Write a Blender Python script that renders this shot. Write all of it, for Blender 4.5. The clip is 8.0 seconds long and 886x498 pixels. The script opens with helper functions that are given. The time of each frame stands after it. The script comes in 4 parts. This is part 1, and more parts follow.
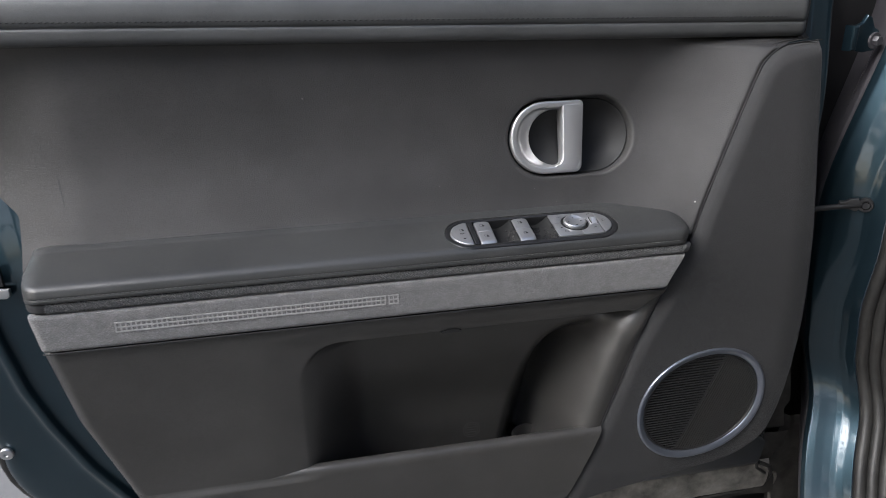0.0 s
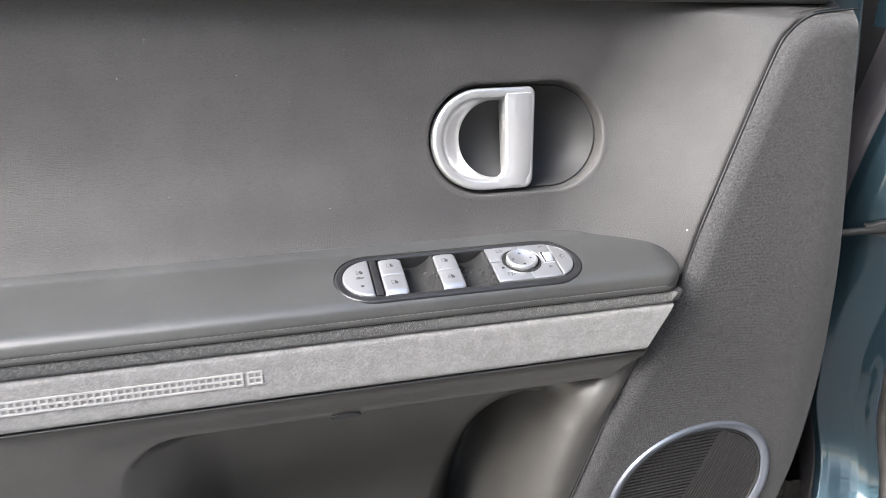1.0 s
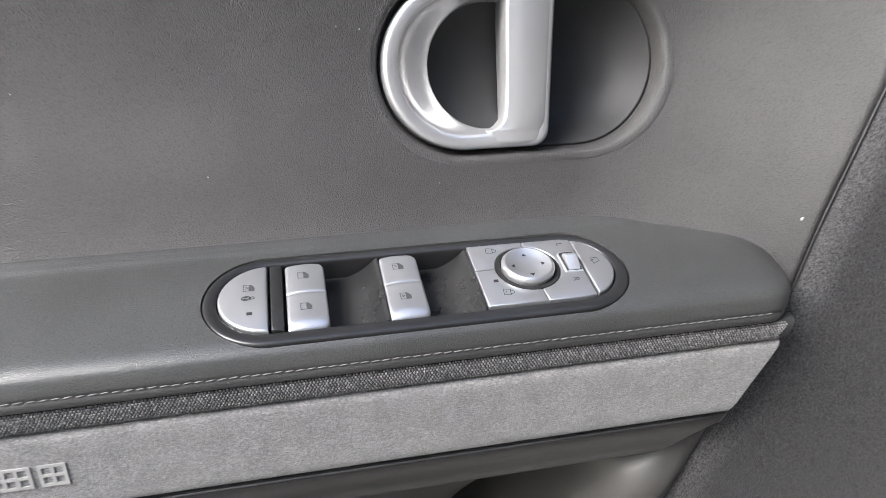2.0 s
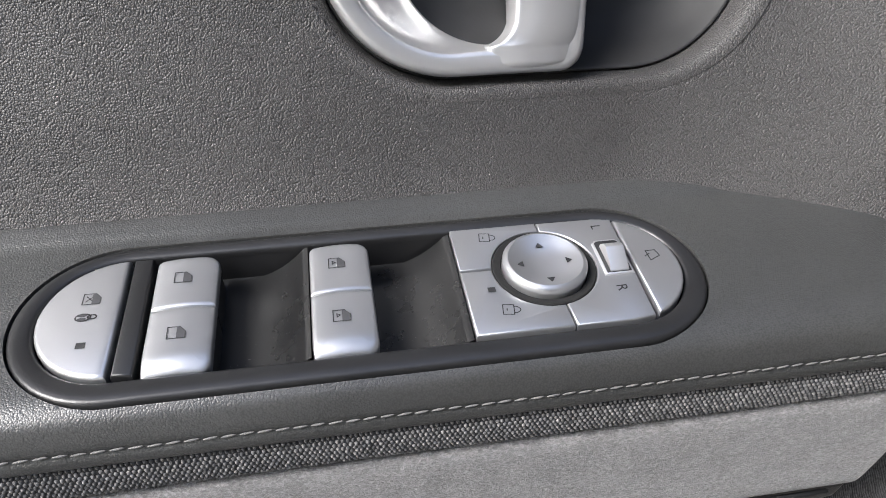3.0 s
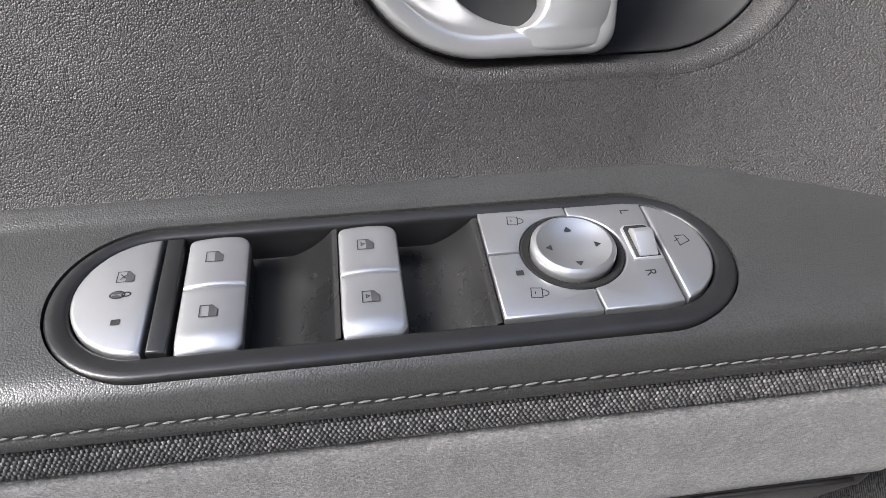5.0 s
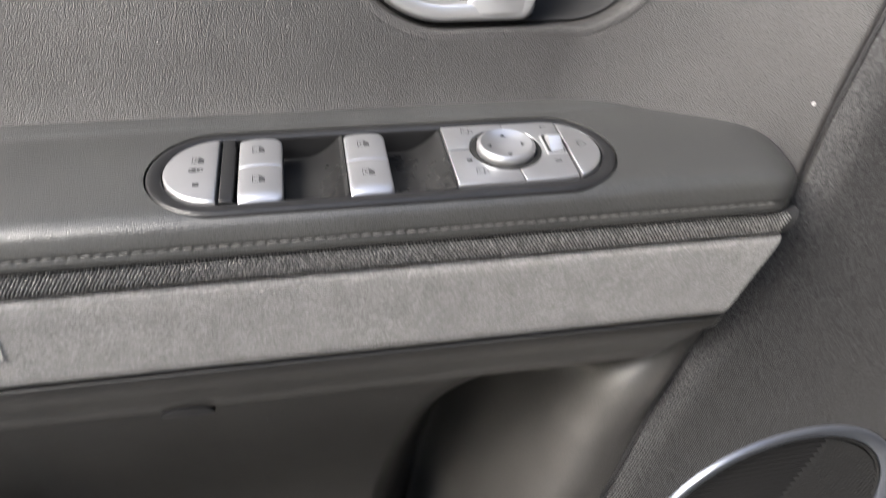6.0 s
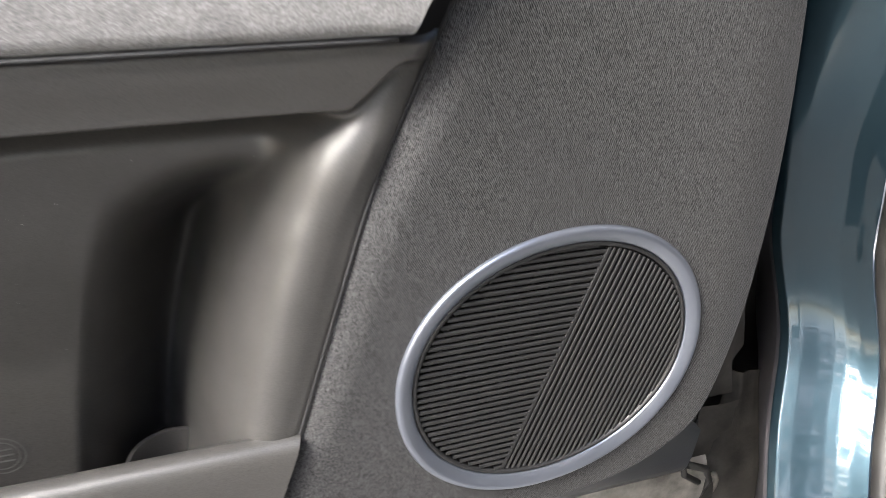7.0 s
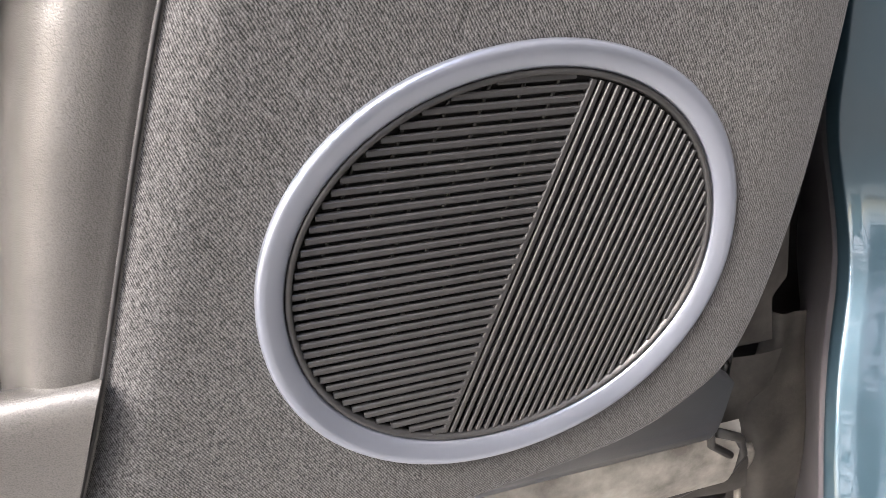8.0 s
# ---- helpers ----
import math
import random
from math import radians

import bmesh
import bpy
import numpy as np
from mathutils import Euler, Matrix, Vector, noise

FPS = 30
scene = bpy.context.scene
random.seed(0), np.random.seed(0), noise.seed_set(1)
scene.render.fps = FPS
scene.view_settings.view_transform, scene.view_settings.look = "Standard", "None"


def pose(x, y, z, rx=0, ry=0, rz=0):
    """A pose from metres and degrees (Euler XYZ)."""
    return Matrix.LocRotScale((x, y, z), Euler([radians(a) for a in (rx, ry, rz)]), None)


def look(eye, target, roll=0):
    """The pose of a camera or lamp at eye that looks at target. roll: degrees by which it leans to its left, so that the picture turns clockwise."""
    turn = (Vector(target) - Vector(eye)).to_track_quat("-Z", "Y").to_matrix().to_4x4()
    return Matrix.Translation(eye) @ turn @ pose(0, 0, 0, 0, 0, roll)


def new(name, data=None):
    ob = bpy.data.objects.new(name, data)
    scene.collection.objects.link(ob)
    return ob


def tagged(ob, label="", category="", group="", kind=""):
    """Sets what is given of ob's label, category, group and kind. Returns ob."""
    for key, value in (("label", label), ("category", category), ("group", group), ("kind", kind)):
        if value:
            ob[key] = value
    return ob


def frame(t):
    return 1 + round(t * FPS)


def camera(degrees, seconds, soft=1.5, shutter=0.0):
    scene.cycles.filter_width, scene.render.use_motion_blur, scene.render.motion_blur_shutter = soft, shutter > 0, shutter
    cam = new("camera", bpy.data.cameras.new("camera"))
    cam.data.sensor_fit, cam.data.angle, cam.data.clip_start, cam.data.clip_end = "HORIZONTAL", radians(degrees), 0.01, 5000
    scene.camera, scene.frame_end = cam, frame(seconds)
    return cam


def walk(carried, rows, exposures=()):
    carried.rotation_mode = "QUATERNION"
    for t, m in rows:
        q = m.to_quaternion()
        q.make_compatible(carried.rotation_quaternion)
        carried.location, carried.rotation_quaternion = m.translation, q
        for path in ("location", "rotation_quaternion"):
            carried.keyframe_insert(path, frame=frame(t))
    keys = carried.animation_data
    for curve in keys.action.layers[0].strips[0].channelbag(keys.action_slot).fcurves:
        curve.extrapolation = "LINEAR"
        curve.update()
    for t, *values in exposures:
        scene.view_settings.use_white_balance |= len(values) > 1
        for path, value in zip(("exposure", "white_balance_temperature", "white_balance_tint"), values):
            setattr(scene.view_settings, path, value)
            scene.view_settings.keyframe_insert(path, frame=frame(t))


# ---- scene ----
cam = camera(64.0, 8.0, 0.5, 0.24)
PATH = [
    (0, (0.058, -0.014, 1.085), (0.406, 1.803, 0.325), -1.0),
    (0.3, (0.079, 0.039, 1.075), (0.46, 1.847, 0.31), -0.3),
    (0.5, (0.115, 0.088, 1.078), (0.485, 1.877, 0.265), -0.2),
    (1, (0.168, 0.231, 1.032), (0.618, 2.014, 0.246), 0.4),
    (1.2, (0.194, 0.282, 1.025), (0.638, 2.054, 0.211), 0.3),
    (2.3, (0.278, 0.507, 0.925), (0.637, 2.255, 0.022), 0.2),
    (2.5, (0.292, 0.539, 0.918), (0.626, 2.272, -0.023), -0.1),
    (3, (0.31, 0.577, 0.902), (0.589, 2.277, -0.114), -0.5),
    (3.5, (0.311, 0.582, 0.899), (0.565, 2.267, -0.148), -0.7),
    (4, (0.309, 0.583, 0.9), (0.54, 2.262, -0.162), -1.0),
    (5.5, (0.303, 0.562, 0.906), (0.525, 2.248, -0.146), -0.7),
    (5.9, (0.287, 0.488, 0.912), (0.601, 2.169, -0.126), 1.0),
    (6, (0.285, 0.458, 0.903), (0.616, 2.167, -0.081), 0.7),
    (6.2, (0.292, 0.416, 0.887), (0.645, 2.121, -0.097), 0.7),
    (6.5, (0.331, 0.396, 0.847), (0.776, 2.098, -0.105), 0.7),
    (7, (0.407, 0.43, 0.74), (0.926, 2.156, -0.126), -0.5),
    (7.2, (0.434, 0.465, 0.711), (0.938, 2.173, -0.2), -0.3),
    (7.5, (0.461, 0.491, 0.663), (0.941, 2.221, -0.217), -1.8),
    (8, (0.48, 0.519, 0.628), (0.952, 2.245, -0.267), -2.4),
]
EXPOSURES = [(t, stops, kelvin, 10 if t < 7.4 else 14) for t, stops, kelvin in ((0.0, 0.68, 6000), (0.1, 0.88, 6000), (0.2, 1.38, 6000), (0.3, 1.85, 6000), (0.5, 2.05, 6150), (1.0, 2.19, 6200), (2.5, 1.38, 6150), (3.5, 1.28, 6150), (5.5, 1.36, 6250), (6.0, 1.65, 6450), (6.5, 2.1, 6380), (7.0, 2.41, 6350), (7.5, 2.84, 6450), (8.0, 3.0, 6600))]
walk(cam, [(t, look(eye, target, roll)) for t, eye, target, roll in PATH], EXPOSURES)


# world and sun: open shade under trees, light from above and behind the eye
world = bpy.data.worlds.new("sky")
scene.world = world
world.use_nodes = True
sky_nodes = world.node_tree
sky_tex = sky_nodes.nodes.new("ShaderNodeTexSky")
sky_tex.sky_type = "NISHITA"
sky_tex.sun_disc = False
sky_tex.dust_density, sky_tex.air_density = 4.0, 1.0
sky_tex.sun_elevation, sky_tex.sun_rotation = radians(41), radians(248)
sky_nodes.links.new(sky_tex.outputs[0], sky_nodes.nodes["Background"].inputs[0])
sky_nodes.nodes["Background"].inputs[1].default_value = 0.15
sun = new("sun", bpy.data.lights.new("sun", "SUN"))
sun.data.energy, sun.data.angle, sun.data.color = 4.2, radians(34), (1.0, 0.965, 0.92)
sun.matrix_world = look((-2.0, -0.10, 2.74), (0.2, 0.8, 0.7))


# ---- materials ----
def nodes_of(name, rough=0.5, metal=0.0, spec=0.5):
    m = bpy.data.materials.new(name)
    m.use_nodes = True
    b = m.node_tree.nodes["Principled BSDF"]
    b.inputs["Roughness"].default_value, b.inputs["Metallic"].default_value = rough, metal
    b.inputs["Specular IOR Level"].default_value = spec
    return m, m.node_tree, b


def add(tree, kind, **inputs):
    n = tree.nodes.new(kind)
    for key, value in inputs.items():
        n.inputs[key.replace("_", " ")].default_value = value
    return n


def coords(tree, scale=(1, 1, 1), turn=(0, 0, 0), source="Object"):
    c = tree.nodes.new("ShaderNodeTexCoord")
    m = tree.nodes.new("ShaderNodeMapping")
    m.inputs["Scale"].default_value, m.inputs["Rotation"].default_value = scale, [radians(a) for a in turn]
    tree.links.new(c.outputs[source], m.inputs["Vector"])
    return m.outputs[0]


def ramp(tree, fac, stops):
    r = tree.nodes.new("ShaderNodeValToRGB")
    while len(r.color_ramp.elements) < len(stops):
        r.color_ramp.elements.new(0.5)
    for e, (p, c) in zip(r.color_ramp.elements, stops):
        e.position, e.color = p, (*c, 1)
    tree.links.new(fac, r.inputs[0])
    return r.outputs[0]


def bumped(tree, bsdf, height, strength, distance, before=None):
    n = add(tree, "ShaderNodeBump", Strength=strength, Distance=distance)
    tree.links.new(height, n.inputs["Height"])
    if before:
        tree.links.new(before, n.inputs["Normal"])
    tree.links.new(n.outputs[0], bsdf.inputs["Normal"])
    return n.outputs[0]


def mottle(tree, bsdf, c1, c2, scale, vec, low=0.35, high=0.65):
    n = add(tree, "ShaderNodeTexNoise", Scale=scale, Detail=6.0, Roughness=0.6)
    tree.links.new(vec, n.inputs["Vector"])
    col = ramp(tree, n.outputs[0], [(low, c1), (high, c2)])
    tree.links.new(col, bsdf.inputs["Base Color"])
    return n.outputs[0]


def blend(t, kind, a, b):
    n = t.nodes.new("ShaderNodeMath")
    n.operation = kind
    for socket, value in zip(n.inputs, (a, b)):
        if isinstance(value, (int, float)):
            socket.default_value = value
        else:
            t.links.new(value, socket)
    return n.outputs[0]


def leather(name, c1, c2, rough, grain=1300, depth=0.00032, spec=0.45):
    m, t, b = nodes_of(name, rough, 0, spec)
    v = coords(t)
    broad = mottle(t, b, c1, c2, 9.0, v)
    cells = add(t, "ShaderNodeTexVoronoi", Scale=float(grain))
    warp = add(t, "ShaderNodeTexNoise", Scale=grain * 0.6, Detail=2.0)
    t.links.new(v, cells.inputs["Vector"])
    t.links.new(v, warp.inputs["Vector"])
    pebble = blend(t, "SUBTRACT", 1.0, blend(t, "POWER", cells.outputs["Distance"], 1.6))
    # random tone, plus crease shade tinted darker and pebble tops tinted lighter
    shaded_tone = blend(t, "ADD", blend(t, "MULTIPLY", broad, 0.5), blend(t, "MULTIPLY", pebble, 0.4))
    t.links.new(ramp(t, shaded_tone, [(0.38, [c * 0.72 for c in c1]), (0.74, [c * 1.22 for c in c2])]), b.inputs["Base Color"])
    n1 = bumped(t, b, blend(t, "ADD", pebble, blend(t, "MULTIPLY", warp.outputs[0], 0.35)), 0.9, depth)
    soft = add(t, "ShaderNodeTexNoise", Scale=60.0, Detail=3.0)
    t.links.new(v, soft.inputs["Vector"])
    bumped(t, b, soft.outputs[0], 0.12, 0.0008, n1)
    rr = add(t, "ShaderNodeMapRange", To_Min=rough - 0.06, To_Max=rough + 0.08)
    t.links.new(soft.outputs[0], rr.inputs["Value"])
    t.links.new(rr.outputs[0], b.inputs["Roughness"])
    return m


def twill(name, dark, light, pitch, depth, rough=0.85):
    """Cloth of steep diagonal cords, broken up along their length and uneven in colour."""
    m, t, b = nodes_of(name, rough, 0, 0.25)
    v = coords(t)
    wobble = add(t, "ShaderNodeTexNoise", Scale=0.22 / pitch, Detail=3.0)
    t.links.new(v, wobble.inputs["Vector"])

    def cords(way, size, sway):
        d = t.nodes.new("ShaderNodeVectorMath")
        d.operation = "DOT_PRODUCT"
        d.inputs[1].default_value = [k * 2 * math.pi / size for k in way]
        t.links.new(v, d.inputs[0])
        n = t.nodes.new("ShaderNodeMath")
        n.operation = "SINE"
        t.links.new(blend(t, "ADD", d.outputs["Value"], blend(t, "MULTIPLY", wobble.outputs[0], sway)), n.inputs[0])
        return blend(t, "ADD", blend(t, "MULTIPLY", n.outputs[0], 0.5), 0.5)

    across = cords((0.89, -0.7, 0.45), pitch, 9.0)
    along = cords((-0.45, 0.0, 0.89), pitch * 1.35, 30.0)
    threads = blend(t, "MULTIPLY", across, blend(t, "ADD", blend(t, "MULTIPLY", along, 0.45), 0.55))
    grit = add(t, "ShaderNodeTexNoise", Scale=1.0 / pitch, Detail=5.0, Roughness=0.75)
    t.links.new(coords(t, (1, 1, 0.5), (0, 26, 0)), grit.inputs["Vector"])
    both = blend(t, "ADD", blend(t, "MULTIPLY", threads, 0.27), blend(t, "MULTIPLY", grit.outputs[0], 0.92))
    t.links.new(ramp(t, both, [(0.42, dark), (0.80, light)]), b.inputs["Base Color"])
    bumped(t, b, both, 0.9, depth)
    b.inputs["Sheen Weight"].default_value, b.inputs["Sheen Roughness"].default_value = 0.15, 0.4
    return m


def plain(name, c1, c2, rough, metal=0.0, scale=30.0, grain=900.0, depth=0.0001, spec=0.5):
    m, t, b = nodes_of(name, rough, metal, spec)
    v = coords(t)
    n = mottle(t, b, c1, c2, scale, v)
    g = add(t, "ShaderNodeTexNoise", Scale=grain, Detail=3.0)
    t.links.new(v, g.inputs["Vector"])
    bumped(t, b, g.outputs[0], 0.35, depth)
    rr = add(t, "ShaderNodeMapRange", To_Min=rough * 0.85, To_Max=rough * 1.2)
    t.links.new(n, rr.inputs["Value"])
    t.links.new(rr.outputs[0], b.inputs["Roughness"])
    return m


def car_paint(name):
    m, t, b = nodes_of(name, 0.36, 0.75, 0.4)
    v = coords(t)
    mottle(t, b, (0.018, 0.037, 0.050), (0.024, 0.047, 0.062), 3.0, v)
    b.inputs["Coat Weight"].default_value, b.inputs["Coat Roughness"].default_value = 0.75, 0.04
    wave = add(t, "ShaderNodeTexNoise", Scale=14.0, Detail=2.0)
    t.links.new(v, wave.inputs["Vector"])
    bumped(t, b, wave.outputs[0], 0.06, 0.002)
    return m


def suede(name):
    m, t, b = nodes_of(name, 0.9, 0, 0.2)
    v = coords(t)
    n = add(t, "ShaderNodeTexNoise", Scale=70.0, Detail=10.0, Roughness=0.78, Distortion=0.4)
    t.links.new(v, n.inputs["Vector"])
    fine = add(t, "ShaderNodeTexNoise", Scale=820.0, Detail=5.0, Roughness=0.65, Distortion=0.8)
    t.links.new(coords(t, (1, 1, 1.6), (0, 20, 0)), fine.inputs["Vector"])
    flecks = blend(t, "ADD", blend(t, "MULTIPLY", n.outputs[0], 0.28), blend(t, "MULTIPLY", fine.outputs[0], 0.72))
    t.links.new(ramp(t, flecks, [(0.36, (0.110, 0.108, 0.108)), (0.49, (0.190, 0.1865, 0.186)), (0.63, (0.345, 0.339, 0.338))]), b.inputs["Base Color"])
    n1 = bumped(t, b, fine.outputs[0], 0.8, 0.0008)
    bumped(t, b, n.outputs[0], 0.3, 0.0006, n1)
    b.inputs["Sheen Weight"].default_value, b.inputs["Sheen Roughness"].default_value = 0.35, 0.5
    return m


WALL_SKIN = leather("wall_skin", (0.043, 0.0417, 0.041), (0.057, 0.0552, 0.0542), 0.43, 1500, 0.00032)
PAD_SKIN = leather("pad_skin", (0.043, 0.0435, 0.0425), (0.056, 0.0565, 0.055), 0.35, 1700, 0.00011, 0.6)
# leather of wall and pad made paler, for the sky reflected in the rail
RAIL_LIT_SKIN = leather("rail_lit_skin", (0.080, 0.0815, 0.082), (0.100, 0.1015, 0.102), 0.38, 1900, 0.00010, 0.55)
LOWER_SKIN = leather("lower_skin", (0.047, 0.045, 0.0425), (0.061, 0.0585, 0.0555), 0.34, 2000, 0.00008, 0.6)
PILLAR_CLOTH = twill("pillar_cloth", (0.0058, 0.0057, 0.0058), (0.108, 0.1075, 0.109), 0.00094, 0.0003)
STRIP_CLOTH = plain("strip_cloth", (0.014, 0.014, 0.015), (0.03, 0.03, 0.031), 0.9)
SUEDE = suede("suede")
KNOT, knot_tree, knot_bsdf = nodes_of("knot_thread", 0.8, 0, 0.25)
knot_geo = knot_tree.nodes.new("ShaderNodeNewGeometry")
knot_tree.links.new(ramp(knot_tree, knot_geo.outputs["Random Per Island"], [(0.0, (0.085, 0.085, 0.086)), (0.55, (0.135, 0.134, 0.134)), (1.0, (0.21, 0.207, 0.205))]), knot_bsdf.inputs["Base Color"])
INLAY = plain("inlay_print", (0.33, 0.325, 0.32), (0.39, 0.385, 0.38), 0.7)
SATIN = plain("satin_silver", (0.43, 0.434, 0.446), (0.48, 0.484, 0.496), 0.31, 0.78, 8.0, 2500.0, 0.00002)
HANDLE_SATIN = plain("handle_satin", (0.58, 0.58, 0.585), (0.63, 0.63, 0.635), 0.35, 0.78, 8.0, 2500.0, 0.00002)
RING_SATIN = plain("ring_satin", (0.25, 0.273, 0.325), (0.30, 0.325, 0.38), 0.31, 0.85, 8.0, 2500.0, 0.00002)
KEY_BRIGHT = plain("bright_silver", (0.68, 0.68, 0.69), (0.74, 0.74, 0.75), 0.28, 0.75, 8.0, 2500.0, 0.00002)
BEZEL = plain("bezel_plastic", (0.013, 0.013, 0.0137), (0.019, 0.019, 0.0198), 0.33)
BOWL = plain("bowl_plastic", (0.019, 0.019, 0.0195), (0.026, 0.026, 0.0265), 0.58, spec=0.35)
WELL = plain("well_plastic", (0.009, 0.009, 0.0093), (0.014, 0.014, 0.0142), 0.27, spec=0.55)
# black of plastic parts, also used on sheets that stand in for shade
BLACK = plain("black_plastic_and_shade", (0.012, 0.012, 0.013), (0.02, 0.02, 0.021), 0.55)
PRINT = plain("dark_print", (0.012, 0.012, 0.013), (0.02, 0.02, 0.021), 0.6)
THREAD = plain("thread", (0.10, 0.099, 0.097), (0.155, 0.153, 0.150), 0.7)
DARK_THREAD = plain("dark_thread", (0.012, 0.012, 0.013), (0.02, 0.02, 0.021), 0.7)
GRILLE = plain("grille_plastic", (0.014, 0.014, 0.0145), (0.021, 0.021, 0.0215), 0.38)
CABIN = plain("cabin_trim", (0.03, 0.03, 0.032), (0.045, 0.045, 0.047), 0.7)
# near-black standing in for deep shade behind the slats and round the knob
GAP_SHADE = plain("gap_shade", (0.003, 0.003, 0.003), (0.006, 0.006, 0.006), 0.9)
RUBBER = plain("rubber", (0.014, 0.0135, 0.013), (0.028, 0.027, 0.025), 0.5)
PAINT = car_paint("blue_paint")
SLATE = plain("slate_paint", (0.009, 0.011, 0.014), (0.018, 0.021, 0.026), 0.32, 0.0, 20.0)
DULL = plain("dull_primer", (0.042, 0.040, 0.046), (0.085, 0.080, 0.086), 0.45, 0.0, 16.0, 200.0, 0.0004)
DUSTY = plain("dusty_metal", (0.09, 0.085, 0.076), (0.32, 0.305, 0.275), 0.6, 0.0, 22.0, 300.0, 0.0004)
GRIMY = plain("grimy_brown", (0.015, 0.014, 0.0125), (0.050, 0.0465, 0.0415), 0.7, 0.0, 30.0, 300.0, 0.0005)
TAN = plain("dried_mud", (0.07, 0.064, 0.055), (0.19, 0.176, 0.152), 0.8, 0.0, 60.0, 300.0, 0.0006)
STEEL = plain("zinc_steel", (0.5, 0.5, 0.5), (0.62, 0.62, 0.62), 0.35, 0.9)
CONCRETE = plain("concrete", (0.155, 0.150, 0.142), (0.235, 0.228, 0.215), 0.9, 0.0, 3.0, 120.0, 0.002)


# ---- mesh helpers ----
def mesh_of(name, verts, faces, smooth=True, sharp=None):
    me = bpy.data.meshes.new(name)
    me.from_pydata([tuple(v) for v in verts], [], faces)
    me.validate()
    if smooth:
        me.polygons.foreach_set("use_smooth", [True] * len(me.polygons))
    if sharp:
        me.set_sharp_from_angle(angle=radians(sharp))
    return me


def placed(name, me, material, parent=None, label="", m=None):
    ob = new(name, me)
    if material and not me.materials:
        me.materials.append(material)
    if parent:
        ob.parent = parent
    if m is not None:
        ob.matrix_basis = m
    return tagged(ob, label)


def thing(name, label, category, group="", kind="", at=(0, 0, 0)):
    ob = new(name)
    ob.empty_display_size = 0.02
    return tagged(ob, label, category, group, kind)


def sheet(name, fn, us, vs, material, parent=None, label="", closed=False, sharp=None):
    """A sheet of quads: fn(u, v) gives each corner."""
    nu, nv = len(us), len(vs)
    verts = [fn(u, v) for u in us for v in vs]
    faces = []
    for i in range(nu if closed else nu - 1):
        for j in range(nv - 1):
            a, b = i * nv + j, ((i + 1) % nu) * nv + j
            faces.append((a, b, b + 1, a + 1))
    return placed(name, mesh_of(name, verts, faces, True, sharp), material, parent, label)


def loops(name, rings, material, parent=None, label="", cap=True, m=None, sharp=None, base=False):
    """Closed rings of equal length joined one to the next; cap closes the last."""
    n = len(rings[0])
    verts = [p for r in rings for p in r]
    faces = []
    for k in range(len(rings) - 1):
        for i in range(n):
            j = (i + 1) % n
            faces.append((k * n + i, k * n + j, (k + 1) * n + j, (k + 1) * n + i))
    if cap:
        c = np.mean(np.array(rings[-1]), axis=0)
        verts.append(tuple(c))
        o = (len(rings) - 1) * n
        faces += [(o + i, o + (i + 1) % n, len(verts) - 1) for i in range(n)]
    if base:
        faces.append(tuple(reversed(range(n))))
    return placed(name, mesh_of(name, verts, faces, True, sharp), material, parent, label, m)


def prism(name, outline, low, high, material, parent=None, label="", edge=0.0006, m=None):
    """An upright slab over a flat outline, with its top edge rounded."""
    bm = bmesh.new()
    base = [bm.verts.new((x, y, low)) for x, y in outline]
    top = [bm.verts.new((x, y, high)) for x, y in outline]
    n = len(outline)
    bm.faces.new(top)
    bm.faces.new(list(reversed(base)))
    for i in range(n):
        bm.faces.new((base[i], base[(i + 1) % n], top[(i + 1) % n], top[i]))
    bmesh.ops.recalc_face_normals(bm, faces=bm.faces)
    if edge:
        rim = [e for e in bm.edges if all(v.co.z > high - 1e-7 for v in e.verts)]
        bmesh.ops.bevel(bm, geom=rim, offset=edge, segments=3, affect="EDGES", profile=0.5)
    me = bpy.data.meshes.new(name)
    bm.to_mesh(me)
    bm.free()
    top_area = max(p.area for p in me.polygons if p.normal.z > 0.99)
    me.polygons.foreach_set("use_smooth", [p.area < top_area * 0.999 for p in me.polygons])
    me.set_sharp_from_angle(angle=radians(35))
    return placed(name, me, material, parent, label, m)


def tube(name, points, radius, material, parent=None, label="", sides=10):
    """A round bar along a line of points."""
    pts = [Vector(p) for p in points]
    rings = []
    for i, p in enumerate(pts):
        d = (pts[min(i + 1, len(pts) - 1)] - pts[max(i - 1, 0)]).normalized()
        a = d.cross(Vector((0.3, 1, 0.2))).normalized()
        b = d.cross(a)
        rings.append([tuple(p + radius * (math.cos(k) * a + math.sin(k) * b)) for k in np.linspace(0, 2 * math.pi, sides, endpoint=False)])
    return loops(name, rings, material, parent, label, True, None, None, True)


def lathe(name, profile, material, parent=None, label="", m=None, sides=48, cap=True):
    rings = [[(r * math.cos(a), r * math.sin(a), h) for a in np.linspace(0, 2 * math.pi, sides, endpoint=False)] for r, h in profile]
    return loops(name, rings, material, parent, label, cap, m, 40)


def stadium(x0, x1, yc, r, n=24):
    """A slot outline round the line from x0 to x1 at height yc."""
    right = [(x1 + r * math.sin(a), yc - r * math.cos(a)) for a in np.linspace(0, math.pi, n)]
    left = [(x0 - r * math.sin(a), yc + r * math.cos(a)) for a in np.linspace(0, math.pi, n)]
    steps = [(x1 + (x0 - x1) * k, yc + r) for k in np.linspace(0, 1, 18)[1:-1]]
    back = [(x0 + (x1 - x0) * k, yc - r) for k in np.linspace(0, 1, 18)[1:-1]]
    return right + steps + left + back


